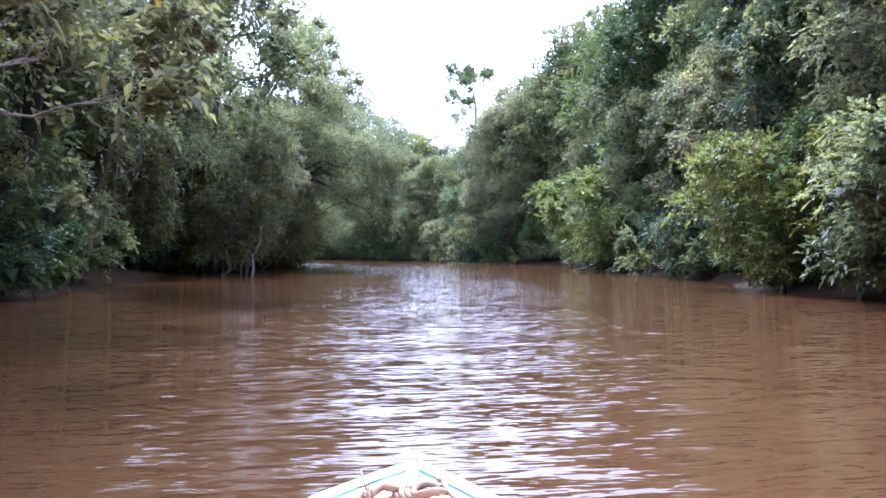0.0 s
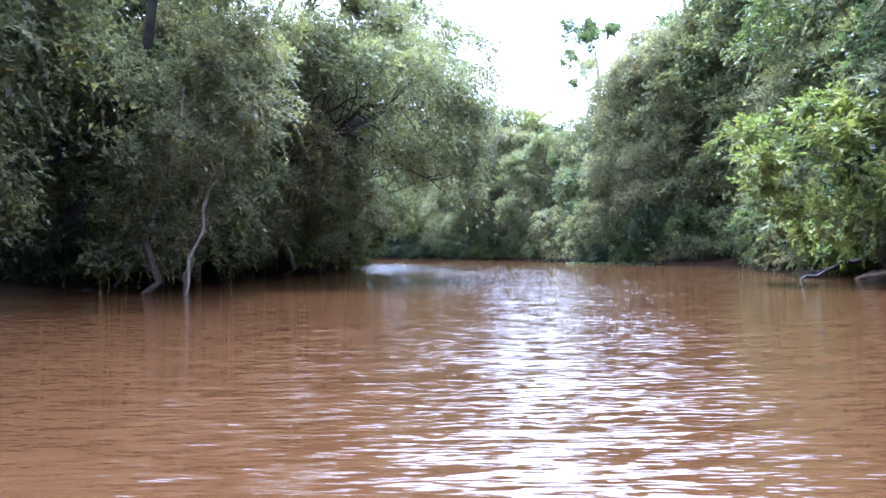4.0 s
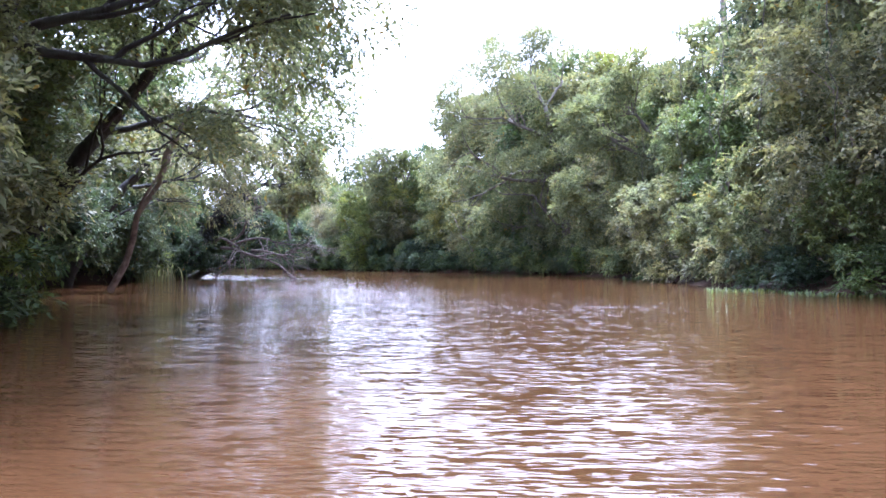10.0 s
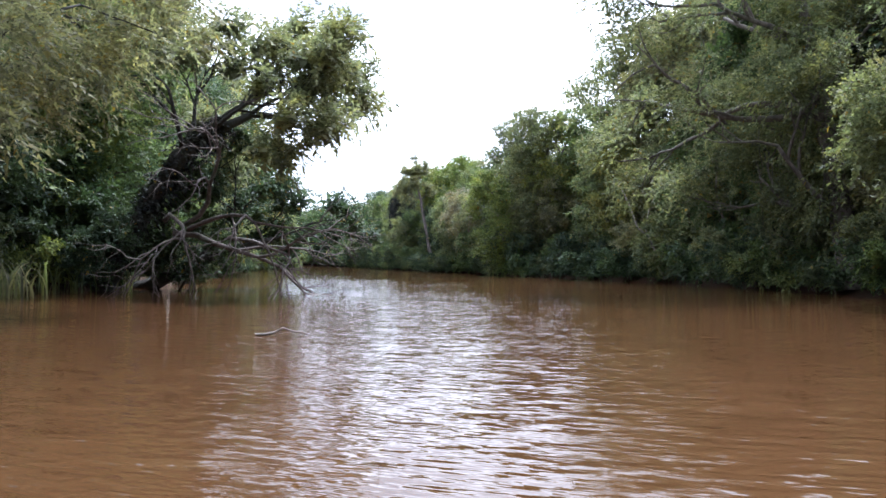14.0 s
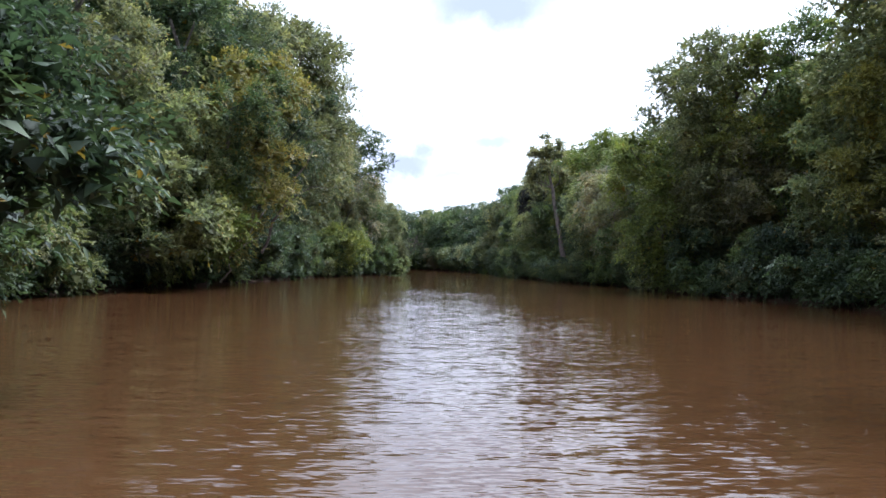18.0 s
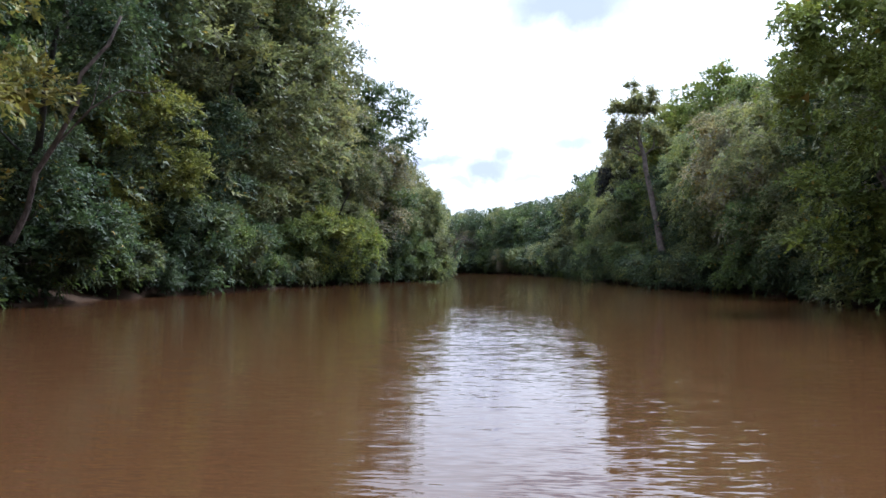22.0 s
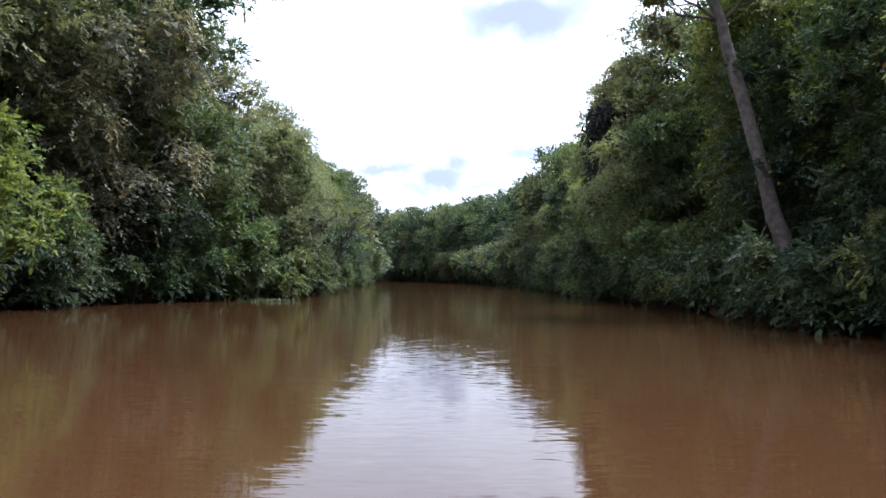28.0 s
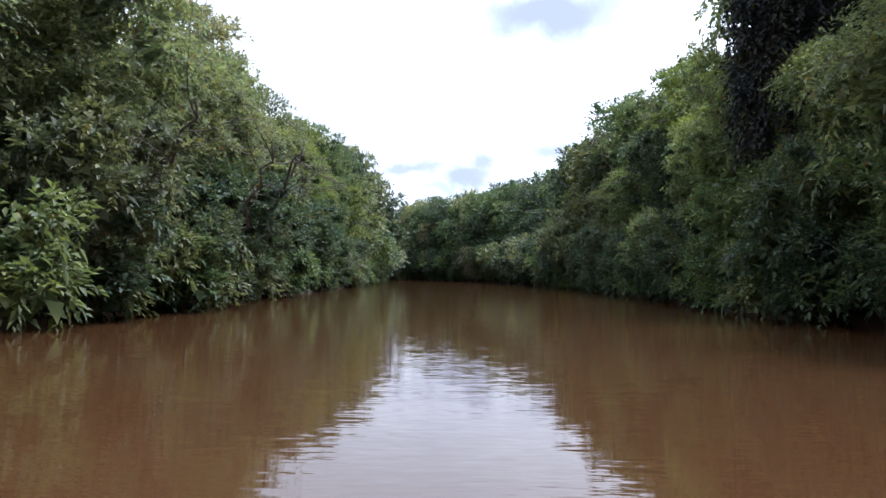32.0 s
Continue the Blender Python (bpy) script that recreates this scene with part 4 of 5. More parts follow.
# a low limb of the same bank tree, leafy and dark
grown_tree("leaning_tree", 103, (-41.0, 133.5), -60, ([(0, 0, 0), (0.2, 2.0, 1.0), (0.1, 4.4, 2.0), (0, 6.8, 2.7)], [0.4, 0.34, 0.24, 0.14]),
           [(1, (-0.5, 0.6, 0.8), 2.8, 0.12, 2), (2, (0.5, 0.6, 0.8), 2.8, 0.12, 2), (2, (-0.6, 1, 0.3), 2.6, 0.1, 2), (3, (0, 1, 0.3), 2.4, 0.08, 2), (1, (0.7, 0.4, 0.7), 2.8, 0.1, 2)],
           dict(sprigs=1200, per=7, size=0.18, width=0.46, spray=0.8, droop=0.4, hang=0.4), M_DARK, M_BARK_DARK,
           "low dark tree growing flat out over the water", 1.0, 0.7)
grown_tree("giant_tree", 110, (-17.0, 62.0), -74, ([(0, 0, 0), (0.2, 1.0, 2.8), (0, 3.0, 5.4), (-0.2, 6.0, 7.6), (0, 8.4, 8.8)], [0.55, 0.46, 0.38, 0.28, 0.18]),
           [(2, (0.9, 0.6, 0.25), 4.6, 0.18, 2), (2, (-0.9, 0.7, 0.4), 4.6, 0.18, 2), (2, (0.2, 0.2, 1), 4.0, 0.16, 2), (3, (0.1, 1, -0.05), 3.8, 0.16, 2), (3, (-0.9, 0.6, 0.4), 4.2, 0.15, 2),
            (3, (0.9, 0.5, 0.4), 4.2, 0.15, 2), (4, (0.4, 1, 0.1), 2.7, 0.12, 2), (4, (-0.5, 0.9, 0.25), 2.7, 0.12, 2), (3, (0.1, -0.2, 1), 2.6, 0.12, 2), (1, (-0.8, 0.5, 0.7), 4.6, 0.16, 2)],
           dict(sprigs=8500, per=8, size=0.175, blade=False, core=False, width=0.5, spray=0.9, droop=0.35, hang=0.4), M_SILVER, M_BARK_DARK,
           "grey-green small-leaved tree arching a dark limb over the river", 1.6, 0.85)
grown_tree("giant_tree", 113, (-23.5, 77.5), -85, ([(0, 0, 0), (0.2, 1.0, 5), (0, 2.4, 9), (0.2, 3.8, 13), (0, 4.8, 15.5)], [0.6, 0.5, 0.42, 0.32, 0.2]),
           [(2, (0.7, 1, 0.3), 6.0, 0.2, 2), (2, (-0.7, 0.9, 0.3), 6.0, 0.2, 2), (3, (0.1, 1, 0.1), 4.4, 0.2, 2), (3, (-0.9, 0.8, 0.2), 5.0, 0.18, 2),
            (3, (0.9, 0.8, 0.2), 5.0, 0.18, 2), (4, (0.4, 1, 0.4), 4.0, 0.16, 2), (4, (-0.6, 0.7, 0.6), 5, 0.16, 2), (4, (0.3, 0.2, 1), 4.0, 0.14, 2)],
           dict(sprigs=8500, per=8, size=0.175, blade=False, core=False, width=0.5, spray=1.0, droop=0.35, hang=0.35), M_SILVER, M_BARK_DARK,
           "huge small-leaved tree spreading over the river", 2.0, 0.8)
grown_tree("leaning_tree", 114, (-13.0, 9.4), 0, ([(0, 0, 0), (2.2, 0, 2.5), (4.6, 0, 3.45), (6.4, 0.1, 3.4), (7.7, 0.1, 2.9)], [0.16, 0.12, 0.09, 0.06, 0.035]),
           [(4, (1, 0.1, -0.2), 1.3, 0.022, 2), (3, (0.9, -0.3, -0.25), 1.5, 0.022, 2), (3, (0.6, 0.6, 0.1), 1.6, 0.025, 2), (2, (0.2, -0.8, 0.5), 2.2, 0.03, 2), (2, (0.3, 0.9, 0.4), 2.2, 0.03, 2)],
           dict(sprigs=230, per=5, size=0.19, width=0.42, spray=0.5, droop=0.5, hang=0.6), M_PALE, M_BARK_PALE,
           "slim tree whose bare-tipped branches droop over the water", 0.42, 0.8)
for (bx, by), sd, sc, m in (((-8.0, 152.5), 104, 0.88, M_SILVER), ((2.5, 139.0), 105, 0.58, M_SILVER), ((18.0, 108.0), 106, 0.82, M_SILVER)):
    grown_tree("giant_tree", sd, (bx, by), 68 if by > 120 else 85,
               ([(0, 0, 0), (0.2, 0.6, 5 * sc), (0, 1.6, 11 * sc), (0.2, 2.4, 16 * sc), (0, 3, 20 * sc)], [0.75, 0.6, 0.5, 0.38, 0.22]),
               [(1, (0.6, 1, 0.15), 6 * sc, 0.2, 2), (1, (-0.8, 0.9, 0.2), 6 * sc, 0.2, 2), (2, (0.1, 1, 0.2), 8 * sc, 0.26, 2), (2, (-0.9, 0.9, 0.2), 8 * sc, 0.24, 2),
                (2, (0.9, 0.8, 0.3), 7 * sc, 0.22, 2), (3, (0, 1, 0.35), 7.5 * sc, 0.22, 2), (3, (-1, 0.6, 0.4), 7 * sc, 0.2, 2), (3, (1, 0.5, 0.4), 7 * sc, 0.2, 2),
                (4, (0.3, 0.6, 0.9), 5.5 * sc, 0.16, 2), (4, (-0.6, 0.7, 0.8), 5.5 * sc, 0.16, 2), (4, (0.7, -0.3, 0.8), 5 * sc, 0.14, 2)],
               dict(sprigs=11000, per=8, size=0.2, blade=False, core=False, width=0.54, spray=1.0, droop=0.3, hang=0.15), m, M_BARK,
               "huge spreading rainforest tree with hanging foliage", 2.3 * sc, 0.7, cover=(2.4, 2600, m, "leafy climbers wrapped round the trunk"))
grown_tree("bare_trunked_tree", 107, (-74.7, 234.7), 0,
           ([(0, 0, 0), (-1.3, 0.8, 4.0), (-2.8, 1.8, 8.5), (-4.4, 3.0, 13.3), (-5.6, 3.6, 16.5)], [0.46, 0.33, 0.29, 0.25, 0.15]),
           [(3, (-1.0, 0.1, 0.15), 2.2, 0.10, 2), (3, (-0.8, -0.6, 0.5), 2.0, 0.10, 2), (3, (0.5, 0.6, 0.7), 1.6, 0.10, 2), (4, (-0.9, 0.4, 0.4), 1.6, 0.10, 2), (4, (0.3, 0.5, 0.9), 1.8, 0.10, 2),
            (4, (0.6, -0.4, 0.8), 1.7, 0.09, 2), (4, (-0.6, -0.7, 0.6), 1.6, 0.09, 2), (4, (-0.1, 0, 1), 2.7, 0.09, 2)],
           dict(sprigs=1500, per=7, size=0.23, width=0.5, spray=0.7, droop=0.3, hang=0.1), M_PALE, M_BARK_RED,
           "tall tree with a bare reddish-grey leaning trunk and open crown", 0.85, 0.7)
# crowns coloured one by one
put("fine", 1, -0.8, 136.6, 75, 0.62, M_PALE, 2, "pale olive bush with fine drooping foliage at the bank")
put("low", 2, -2.2, 134.6, 75, 1.1, M_PALE)
put("tree", 2, -45.6, 199.6, 135, 1.12, M_BRIGHT, 2, "round fresh green tree at the water's edge")
for x, y, sc, i in ((-25.0, 91.5, 1.0, 0), (-30.5, 99.0, 0.95, 1), (-23.0, 86.0, 1.0, 2), (-27.0, 95.0, 1.05, 3)):
    put("tall", i, x, y, -65, sc, M_LEAF)
put("tree", 1, -66.5, 165.5, -50, 1.3, M_YELLOW, 6, "tree with yellowing and rust-brown foliage", stretch=1.0)
put("tree", 2, -62.5, 159.0, -50, 0.9, M_PALE, 4)
put("bush", 3, -60.0, 156.5, -50, 1.35, M_PALE, 4)
put("bush", 1, -64.0, 162.5, -50, 1.3, M_BRIGHT, 4)
# sunlight on the next two bushes is put into their fresh green
put("bush", 2, -97.0, 210.5, -50, 1.3, M_BRIGHT, 4)
put("bush", 0, -93.0, 203.5, -50, 1.2, M_BRIGHT, 4)
put("fine", 0, -58.5, 220.5, 130, 1.05, M_BROWN, 4, "small-leaved tree with withered brown foliage")
for x, y, i in ((-66.3, 223.0, 0), (-69.8, 226.6, 1), (-72.4, 229.4, 2), (-63.0, 220.0, 3)):
    put("low", i, x, y, 135, 1.2, M_DARK)
for x, y, i, sc, m in ((-113.5, 236.5, 0, 0.95, M_PALE), (-118.5, 242.0, 1, 0.85, M_SILVER), (-123.0, 247.0, 3, 0.78, M_PALE)):
    put("fine", i, x, y, -48, sc, m, -2, "fine-leaved tree with a thin olive crown full of twigs")
put("fine", 2, -54.0, 214.5, 130, 1.0, M_SILVER, 4)
put("fine", 3, -107.5, 219.5, -50, 1.25, M_BROWN, 4, "small-leaved tree with withered brown foliage")
put("fine", 1, -64.0, 225.5, 130, 0.98, M_PALE, 4)
for x, y, i in ((-44.0, 204.6, 0), (-40.0, 199.5, 1)):
    put("tall", i, x, y, 135, 20.8 / TALL["tall"][i], M_LEAF, 2)
put("bush", 0, 12.8, 57.0, 90, 1.35, M_BRIGHT, 2, "fresh light green bush standing at the water's edge")
put("bush", 1, 13.5, 29.0, 90, 1.05, M_BRIGHT, 4, "large fresh green bush spreading low over the water")
put("bush", 2, 14.5, 24.0, 90, 0.95, M_BRIGHT, 4, "large fresh green bush spreading low over the water")


def vine_draped_tree(seed, x, y, turn):
    """A tall flat-topped tree from whose crown climbers hang like curtains, its shaded side put into their dark colour.
    """
    rng = np.random.default_rng(seed)
    root = tagged(new("vine_draped_tree"), "tall grey-green tree, its shaded side coloured in as near-black vine curtains", "tree")
    root.matrix_world = pose(x, y, max(0.0, float(ground_z(x, y)[0])) - 0.1, 0, 0, turn)
    part("trunk", tube(bent(rng, (0, 0, 0), (0.3, 1.2, 17.5), 0, 0.06, 8), list(np.linspace(0.5, 0.16, 9)), 10), M_BARK, root)
    layers = []
    for k in range(40):
        f = k / 39
        a, r = k * 2.399963, (4.0 - 2.2 * f) * rng.uniform(0.55, 1.0)
        layers.append(((r * math.cos(a), 1.2 + r * math.sin(a), 14.6 + 5.4 * f), (rng.uniform(1.1, 1.7),) * 2 + (0.62,)))
    for c, r in layers[:6]:
        part("limb", tube(bent(rng, (0.2, 1.0, c[2] - 1.6), c, 0.2, 0.15, 5), list(np.linspace(0.14, 0.04, 6)), 6), M_BARK, root)
    part("crown", crown("crown", rng, layers, 3600, 7, 0.22, 0.55, 0.6, 0.25, 0.15, blade=False), M_SILVER, root)
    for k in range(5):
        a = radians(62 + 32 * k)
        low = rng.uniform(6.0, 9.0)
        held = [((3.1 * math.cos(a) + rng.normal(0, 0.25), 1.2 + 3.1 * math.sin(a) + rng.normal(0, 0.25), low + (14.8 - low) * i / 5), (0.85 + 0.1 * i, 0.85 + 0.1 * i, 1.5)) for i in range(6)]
        part("climber", crown("climber", rng, held, 420, 7, 0.24, 0.5, 0.8, 0.6, 0.9, blade=False), M_VINE, root, "hanging curtain of vines, near-black to paint the tree's shaded side")


vine_draped_tree(120, -95.8, 266.2, 130)
put("tree", 1, -91.4, 257.6, 125, 0.80, M_LEAF, 4)
put("fine", 2, -87.0, 251.4, 125, 0.92, M_PALE, 5)
put("tree", 3, -139.6, 324.6, 135, 19.4 / TALL["tree"][3], M_LIME, 0, "bright yellow-green tree standing out of the forest edge")
put("fine", 2, -209.5, 378.0, 135, 9.2 / TALL["fine"][2], M_BROWN, 0, "small tree with withered reddish-brown foliage at the water's edge")
grown_tree("emergent_tree", 109, (7.0, 146.0), 90, ([(0, 0, 0), (0.2, 0.2, 10), (0, 0.6, 20), (0.1, 0.8, 27.5), (0, 1.2, 30.5)], [0.5, 0.42, 0.34, 0.26, 0.16]),
           [(3, (0.6, 0.8, 0.2), 3.2, 0.14, 2), (3, (-0.5, 1, 0.2), 3.4, 0.14, 2), (4, (0.3, 1, 0.2), 3.2, 0.12, 2), (4, (-0.9, -0.4, 0.4), 2.8, 0.12, 2), (4, (0.6, -0.8, 0.4), 3.0, 0.1, 2), (4, (0, 0.2, 1), 2.2, 0.1, 2)],
           dict(sprigs=900, per=6, size=0.42, width=0.5, spray=1.0, droop=0.3, hang=0.1), M_LEAF, M_BARK_PALE,
           "very tall tree whose open crown rises above the forest", 0.95, 0.6)


def bare_stem(kind, seed, a, b, radius, mat, label, category, level=0):
    """A leafless stem or log from a to b."""
    rng = np.random.default_rng(seed)
    a, b = np.array(a, float), np.array(b, float)
    root = tagged(new(kind), label, category)
    root.location = a
    line = bent(rng, (0, 0, 0), b - a, 0.1, 0.12, 7)
    part("stem", tube(line, list(np.linspace(radius, radius * 0.45, 8)), 8), mat, root)
    for k in range(level):
        tubes = []
        at = np.array(line[3 + k % 4])
        d = unit(b - a) + unit(rng.normal(0, 1, 3)) * 0.8
        grow(rng, at, d, np.linalg.norm(b - a) * 0.35, radius * 0.4, 1, tubes, [], 0.0, 3, 0.7, 0.6, 5)
        part("twig", merge(tubes, "twig"), mat, root)
    return root


STEMS = [("dead_tree", (-65.8, 171.6, 2.3), (-63.4, 174.0, 9.8), 0.11, M_BARK_RED, 1), ("dead_tree", (-75.4, 235.6, 0.4), (-78.0, 239.8, 5.4), 0.09, M_BARK_PALE, 0), ("dead_tree", (-60.5, 222.5, 0.6), (-63.9, 223.6, 7.4), 0.08, M_BARK_RED, 3),
         ("dead_tree", (-87.6, 253.5, 0.0), (-91.9, 253.4, 6.6), 0.08, M_BARK_PALE, 1), ("dead_tree", (-103.5, 214.5, 1.0), (-105.5, 219.5, 8.0), 0.16, M_BARK_PALE, 1),
         ("dead_tree", (-116.0, 247.5, 3.0), (-111.0, 245.5, 6.2), 0.08, M_BARK_RED, 4), ("dead_tree", (-119.5, 250.0, 4.5), (-114.0, 248.0, 7.0), 0.08, M_BARK_RED, 4), ("dead_tree", (-112.5, 243.5, 2.5), (-108.0, 242.0, 5.8), 0.07, M_BARK_RED, 4),
         ("dead_tree", (-123.5, 254.5, 3.5), (-118.0, 251.5, 6.6), 0.08, M_BARK_RED, 4), ("dead_tree", (-109.0, 238.0, 3.0), (-104.5, 237.0, 6.0), 0.07, M_BARK_RED, 4),
         ("dead_tree", (3.0, 122.0, 0.2), (3.5, 121.0, 7.0), 0.18, M_BARK_PALE, 2), ("dead_tree", (-21.5, 172.0, 0.3), (-25.0, 171.5, 8.0), 0.10, M_DEAD, 1),
         ("dead_tree", (-16.5, 52.0, 0.1), (-16.0, 58.0, 5.0), 0.08, M_BARK, 2), ("dead_tree", (-14.5, 30.0, 0.2), (-12.0, 33.0, 7.0), 0.07, M_BARK, 2),
         ("dead_tree", (-22.0, 97.0, 0.3), (-18.0, 96.0, 7.0), 0.14, M_BARK_PALE, 2), ("dead_tree", (-63.0, 166.0, 0.3), (-60.0, 167.0, 5.0), 0.07, M_DEAD, 3),
         ("fallen_log", (2.5, 118.0, 0.35), (0.0, 122.0, -0.15), 0.12, M_BARK, 1), ("fallen_log", (4.5, 106.0, 0.3), (1.5, 109.0, -0.1), 0.09, M_BARK, 1),
         ("fallen_log", (-48.0, 143.5, 1.8), (-45.0, 139.5, -0.2), 0.17, M_BARK_PALE, 1), ("fallen_log", (-51.0, 147.0, 2.2), (-49.0, 145.0, -0.2), 0.22, M_BARK_PALE, 0),
         ("fallen_log", (-78.0, 236.5, 1.2), (-74.0, 237.5, -0.2), 0.07, M_DEAD, 1), ("fallen_log", (13.5, 62.0, 0.8), (10.0, 60.0, -0.2), 0.12, M_BARK_DARK, 1),
         ("dead_tree", (-11.9, 48.4, -0.2), (-11.0, 49.4, 4.6), 0.06, M_BARK_PALE, 1), ("dead_tree", (-12.6, 49.6, -0.2), (-12.3, 50.4, 4.0), 0.05, M_BARK, 1), ("dead_tree", (-13.2, 51.0, -0.2), (-12.6, 51.6, 3.6), 0.05, M_BARK_PALE, 1),
         ("floating_stick", (-19.4, 116.5, 0.02), (-18.5, 117.0, 0.03), 0.03, M_DEAD, 0)]
WORDS = {"dead_tree": ("thin leafless dead tree leaning out of the thicket", "dead tree"), "fallen_log": ("dead branch fallen from the bank into the water", "log"),
         "floating_stick": ("pale stick drifting on the brown water", "stick")}
for i, (kind, a, b, r, m, level) in enumerate(STEMS):
    bare_stem(kind, 300 + i, a, b, r, m, *WORDS[kind], level)


def hanging_vine(seed, x, y, top, length):
    """A liana hanging from the canopy, with a few leaves."""
    rng = np.random.default_rng(seed)
    root = tagged(new("hanging_vine"), "thin liana hanging down from the canopy", "vine")
    root.location = (x, y, top)
    line = bent(rng, (0, 0, 0), (rng.normal(0, 0.5), rng.normal(0, 0.5), -length), 0, 0.10, 9)
    part("stem", tube(line, [0.022] * 10, 5), M_BARK, root)
    pts = np.array(line)[rng.integers(2, 10, 40)] + rng.normal(0, 0.18, (40, 3))
    part("leaves", leaves("leaves", rng, pts, unit(rng.normal(0, 1, (40, 3)) + (0, 0, -0.8)), 0.26, 0.45), M_LEAF, root)


for i, (x, y, top, ln) in enumerate(((5.0, 104.5, 15, 9), (3.5, 107, 17, 10), (8.0, 99.5, 16, 11), (2.0, 112, 14, 9), (0.5, 119, 16, 11), (1.5, 116, 13, 7), (-1.5, 130, 12, 8), (-3.5, 137, 13, 9),
                                     (-6.0, 145, 12, 7), (-9.5, 151, 13, 9), (-13.0, 156, 12, 8), (-79.5, 239, 11, 8), (-96.0, 210, 12, 8), (-70.0, 174, 11, 7), (-13.5, 40, 10, 6), (-15.0, 55, 11, 7))):
    hanging_vine(500 + i, x, y, top, ln)


def reeds(seed, x, y, n, spread, tall, label):
    """Arching sword-shaped blades in a tuft."""
    rng = np.random.default_rng(seed)
    v, f = [], []
    for k in range(n):
        ox, oy = np.clip(rng.normal(0, spread, 2), -1.5 * spread, 1.5 * spread)
        a, h, w = rng.uniform(0, 2 * math.pi), tall * rng.uniform(0.6, 1.2), rng.uniform(0.025, 0.05)
        d = np.array([math.cos(a), math.sin(a), 0])
        s = np.array([-d[1], d[0], 0])
        bow = h * rng.uniform(0.25, 0.7)
        for i in range(6):
            t = i / 5
            p = np.array([ox, oy, 0]) + d * bow * t * t + np.array([0, 0, h * (t - 0.45 * t ** 3)])
            ww = w * (1 - t ** 2) + 0.003
            v += [tuple(p - s * ww), tuple(p + s * ww)]
        b = k * 12
        for i in range(5):
            f += [b + 2 * i, b + 2 * i + 1, b + 2 * i + 3, b + 2 * i + 2]
    me = mesh_from("reeds", v, f, [4] * (len(f) // 4))
    me.materials.append(M_PALE if tall > 1 else M_LEAF)
    ob = tagged(new("reeds", me), label, "reeds", kind="stuff")
    ob.location = (x, y, max(-0.1, float(ground_z(x, y)[0]) - 0.1))


for i, (x, y, n, sp, h) in enumerate(((-39.5, 126.5, 120, 1.2, 2.6), (-37.0, 123.0, 90, 1.0, 2.2), (-42.0, 133.0, 60, 0.8, 1.8), (2.6, 107.0, 220, 1.2, 0.4), (5.2, 103.5, 220, 1.2, 0.4),
                                      (8.0, 99.5, 220, 1.2, 0.45), (-1.2, 131.0, 180, 1.1, 0.4), (-102.8, 230.0, 200, 0.9, 0.4), (-14.5, 79.0, 160, 0.8, 0.4))):
    reeds(400 + i, x, y, n, sp, h, "tuft of long arching green reed blades" if h > 1 else "floating mat of short pale green grass")

# ---- the boat ----
def plain(name, col, rough=0.4, grain=30.0, spread=0.12, metal=0.0):
    m, N = material(name)
    where = N.add("ShaderNodeTexCoord").outputs["Object"]
    g, d = N.noise(where, grain, 4.0), N.noise(where, 2.5, 4.0)
    col2 = tuple(c * (1 - spread) for c in col)
    c = N.mix(g, (*col, 1), (*col2, 1))
    c = N.mix(N.math("MULTIPLY", N.math("SUBTRACT", d, 0.52, True), 1.5, True), c, (*[x * 0.6 for x in col], 1))
    b = N.add("ShaderNodeBump", None, Height=g, Strength=0.15, Distance=0.004)
    p = N.add("ShaderNodeBsdfPrincipled", None, Base_Color=c, Roughness=rough, Metallic=metal, Normal=b.outputs[0])
    finish(N, p.outputs[0])
    return m


M_HULL, M_STRIPE = plain("white_boat_paint", (0.82, 0.83, 0.82), 0.3), plain("light_blue_paint", (0.20, 0.52, 0.62), 0.35)
M_DECK, M_PATCH = plain("cream_yellow_deck", (0.78, 0.66, 0.30), 0.5), plain("faded_red_paint", (0.62, 0.30, 0.24), 0.55)
M_ROPE, M_STEEL = plain("frayed_hemp_rope", (0.36, 0.24, 0.15), 0.9, 160.0, 0.5), plain("galvanised_steel", (0.6, 0.6, 0.58), 0.35, 40.0, 0.1, 1.0)
STATIONS = [(0.0, 0.025, 0.66), (-0.04, 0.06, 0.66), (-0.12, 0.13, 0.655), (-0.3, 0.265, 0.645), (-0.7, 0.45, 0.62), (-1.3, 0.60, 0.58), (-2.2, 0.68, 0.54), (-3.4, 0.70, 0.50), (-4.8, 0.64, 0.48)]


def strip(rows):
    """A surface through rows of points."""
    w = len(rows[0])
    v = [p for r in rows for p in r]
    f = []
    for i in range(len(rows) - 1):
        for k in range(w - 1):
            a = i * w + k
            f += [a, a + 1, a + w + 1, a + w]
    return mesh_from("strip", v, f, [4] * (len(f) // 4), True)


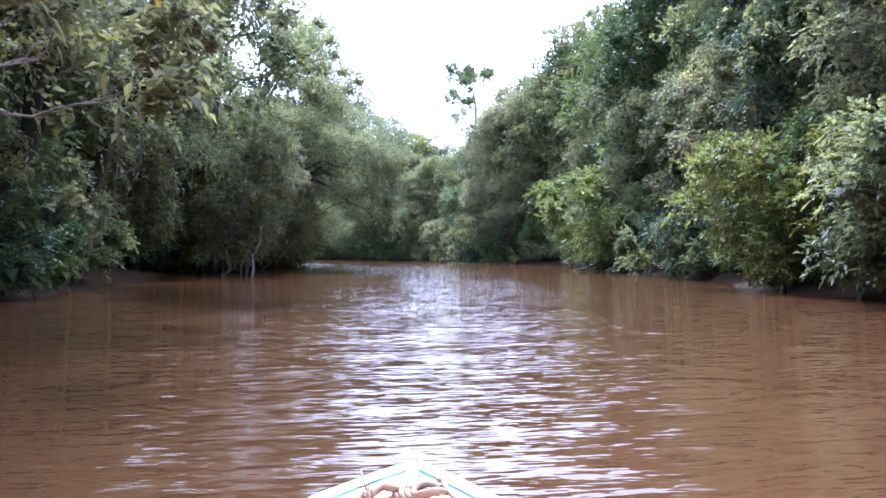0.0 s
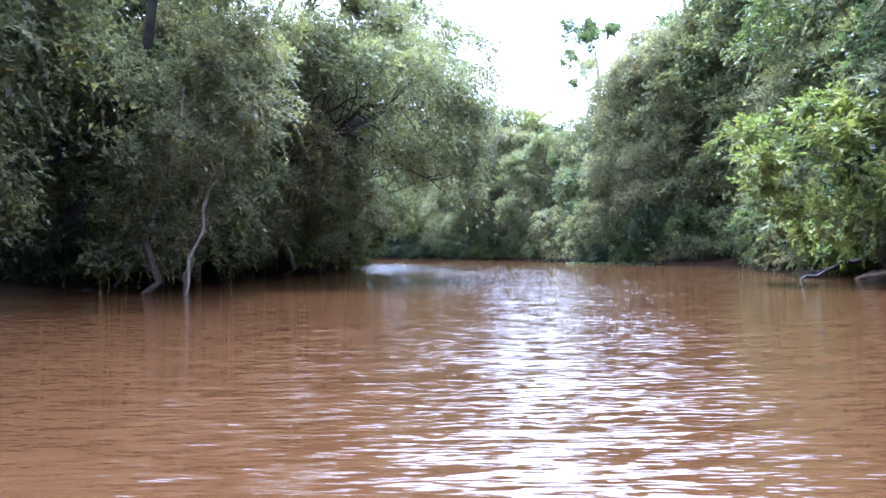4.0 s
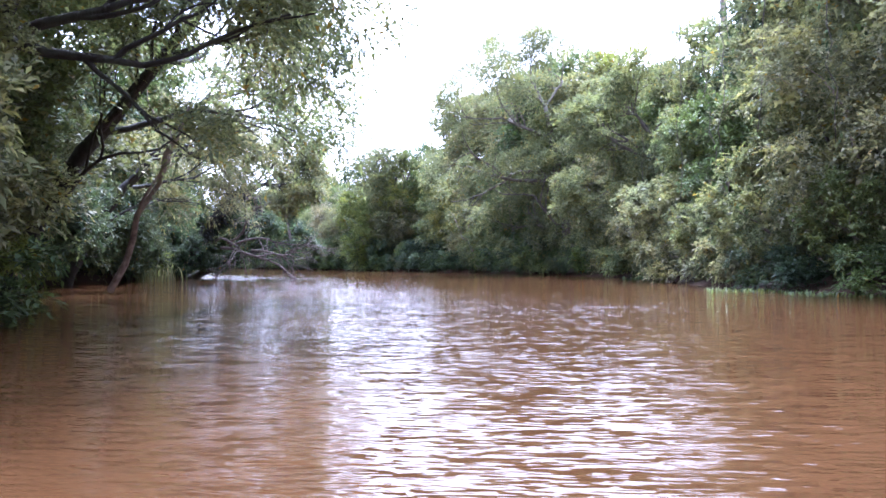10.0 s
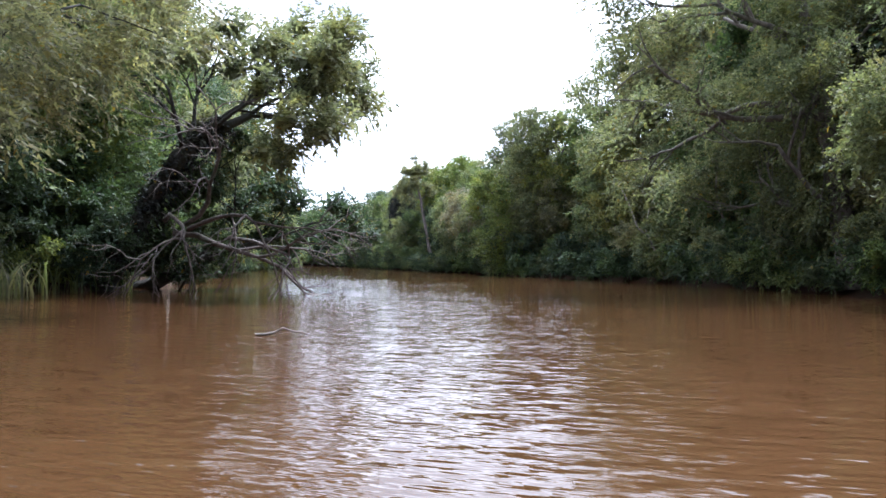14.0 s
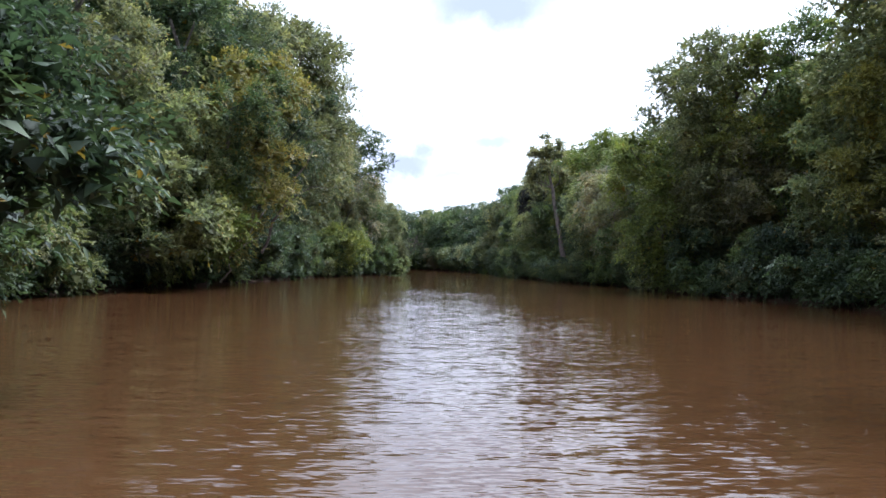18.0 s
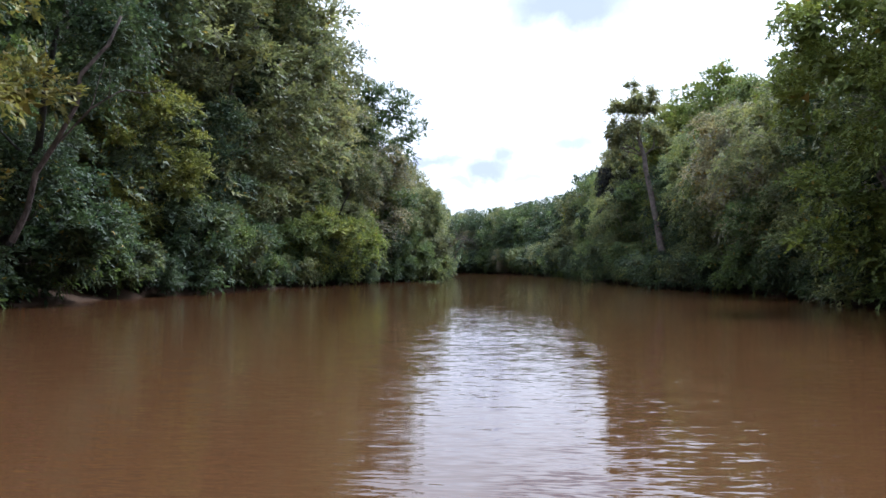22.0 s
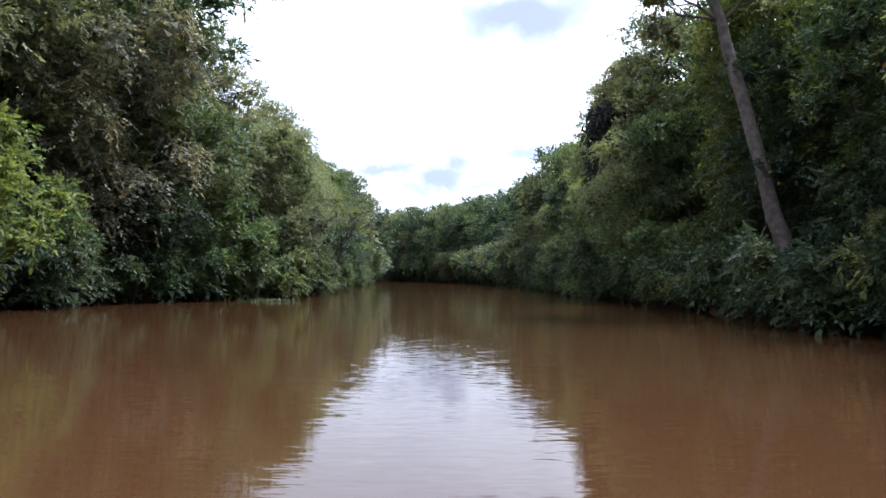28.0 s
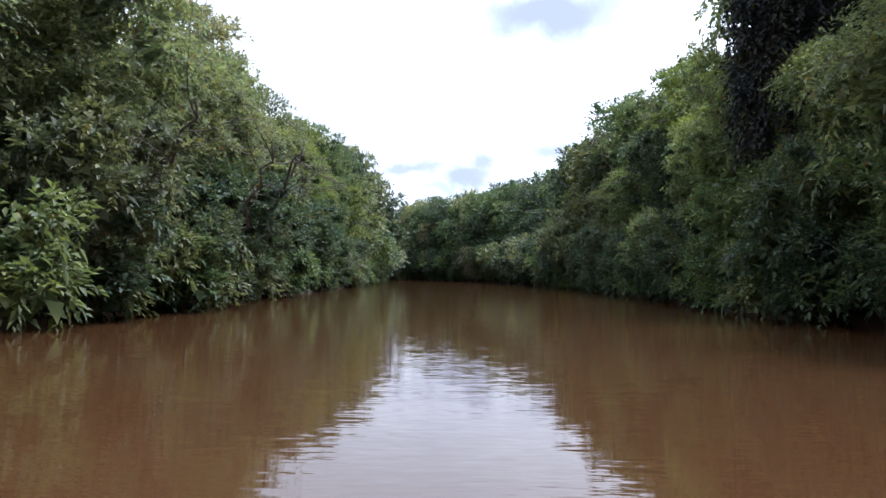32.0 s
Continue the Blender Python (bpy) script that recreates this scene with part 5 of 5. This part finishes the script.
def build_boat():
    root = tagged(new("boat"), "white open boat with a light blue stripe round its bow", "boat")
    root.matrix_world = pose(-0.07, 2.45, 0.02, 0, 0, -3)
    ring = []
    for y, w, z in STATIONS:
        keel = -0.12 if y < -0.5 else 0.12
        bot = w * 0.55
        in_w = max(0.01, w - 0.11)
        ring.append([(-bot * 0.15, y - 0.25, keel), (-bot, y - 0.15, keel + 0.1), (-w * 0.93, y, z - 0.12), (-w - 0.01, y, z - 0.05), (-w, y, z - 0.005), (-w + 0.012, y, z),
                     (-in_w, y, z + 0.004), (-in_w + 0.006, y, z - 0.03)])
    left = strip(ring)
    right = strip([[(-x, y, z) for x, y, z in r][::-1] for r in ring])
    stern = strip([[(-0.1, -5.05, -0.12), (0.1, -5.05, -0.12)], [(-0.35, -4.95, -0.02), (0.35, -4.95, -0.02)], [(-0.6, -4.8, 0.36), (0.6, -4.8, 0.36)], [(-0.64, -4.8, 0.48), (0.64, -4.8, 0.48)],
                   [(-0.60, -4.72, 0.485), (0.60, -4.72, 0.485)], [(-0.58, -4.72, 0.1), (0.58, -4.72, 0.1)]])
    part("hull", merge([left, right, stern], "hull"), M_HULL, root, "white painted hull with a broad gunwale")
    deck = strip([[(-max(0.004, w - 0.112), y, z - 0.018), (0, y, z - 0.006), (max(0.004, w - 0.112), y, z - 0.018)] for y, w, z in STATIONS[1:6]])
    part("deck", deck, M_DECK, root, "cream yellow foredeck")
    part("floor", strip([[(-w + 0.13, y, 0.13), (w - 0.13, y, 0.13)] for y, w, z in STATIONS[4:]]), M_HULL, root)
    for side in (-1, 1):
        rows = []
        for k, (y, w, z) in enumerate(STATIONS):
            (y0, w0, _), (y1, w1, _) = STATIONS[max(0, k - 1)], STATIONS[min(k + 1, len(STATIONS) - 1)]
            run = math.hypot(y1 - y0, w1 - w0)
            nx, ny = -(y0 - y1) / run, -(w1 - w0) / run   # inwards from the outline
            rows.append([(side * max(0.0, w + nx * d), y + ny * d * 1.2, z + 0.012) for d in (0.082, 0.056)])
        part("stripe", strip(rows), M_STRIPE, root, "light blue painted stripe")
    part("patch", strip([[(-0.10, -0.28, 0.648), (0.10, -0.28, 0.648)], [(-0.16, -0.75, 0.628), (0.16, -0.75, 0.628)]]), M_PATCH, root, "worn red patch of the deck")
    for y in (-2.0, -3.6):
        part("thwart", strip([[(-0.62, y + 0.12, 0.38), (0.62, y + 0.12, 0.38)], [(-0.62, y + 0.12, 0.42), (0.62, y + 0.12, 0.42)], [(-0.62, y - 0.12, 0.42), (0.62, y - 0.12, 0.42)],
                              [(-0.62, y - 0.12, 0.38), (0.62, y - 0.12, 0.38)]]), M_DECK, root, "plank seat")
    cleat = part("cleat", tube([(0.0, -0.30, 0.62), (0.0, -0.30, 0.68), (0.01, -0.30, 0.71)], [0.014, 0.013, 0.012], 10), M_HULL, root, "white painted mooring post")
    part("base", tube([(0.0, -0.30, 0.632), (0.0, -0.30, 0.648)], [0.05, 0.045], 4), M_STEEL, cleat)
    rng = np.random.default_rng(9)
    loops = []
    for k in range(5):
        pts = []
        for i in range(15):
            a = 2 * math.pi * i / 14 + k
            pts.append((0.036 * math.cos(a) * (1 + 0.25 * k / 4) + 0.02 * (k - 2), -0.30 + 0.034 * math.sin(a) - 0.012 * k, 0.652 + 0.010 * k + 0.008 * math.sin(2 * a + k)))
        loops.append(tube(pts, [0.0095] * 15, 8))
    loops.append(tube(bent(rng, (-0.03, -0.3, 0.675), (-0.13, -0.36, 0.664), 0.02, 0.2, 6), [0.0105] * 7, 8))
    loops.append(tube(bent(rng, (0.06, -0.28, 0.70), (0.17, -0.55, 0.645), 0.03, 0.15, 7), [0.0085] * 8, 8))
    for k in range(26):
        a = (-0.12, -0.355 + rng.normal(0, 0.012), 0.668 + rng.normal(0, 0.006))
        b = (a[0] - rng.uniform(0.01, 0.04), a[1] + rng.normal(0, 0.03), a[2] + rng.normal(0.005, 0.02))
        loops.append(tube(bent(rng, a, b, 0.005, 0.3, 3), [0.004, 0.003, 0.003, 0.0015], 4))
    tagged(part("mooring_rope", merge(loops, "mooring_rope"), M_ROPE), "frayed hemp rope knotted round the bow post of the boat", "rope").matrix_world = pose(-0.07, 2.45, 0.02, 0, 0, -3) @ pose(0.03, -0.02, -0.012)


build_boat()

for gone in protos.values():
    for ob in gone:
        for o in (*ob.children_recursive, ob):
            bpy.data.objects.remove(o)
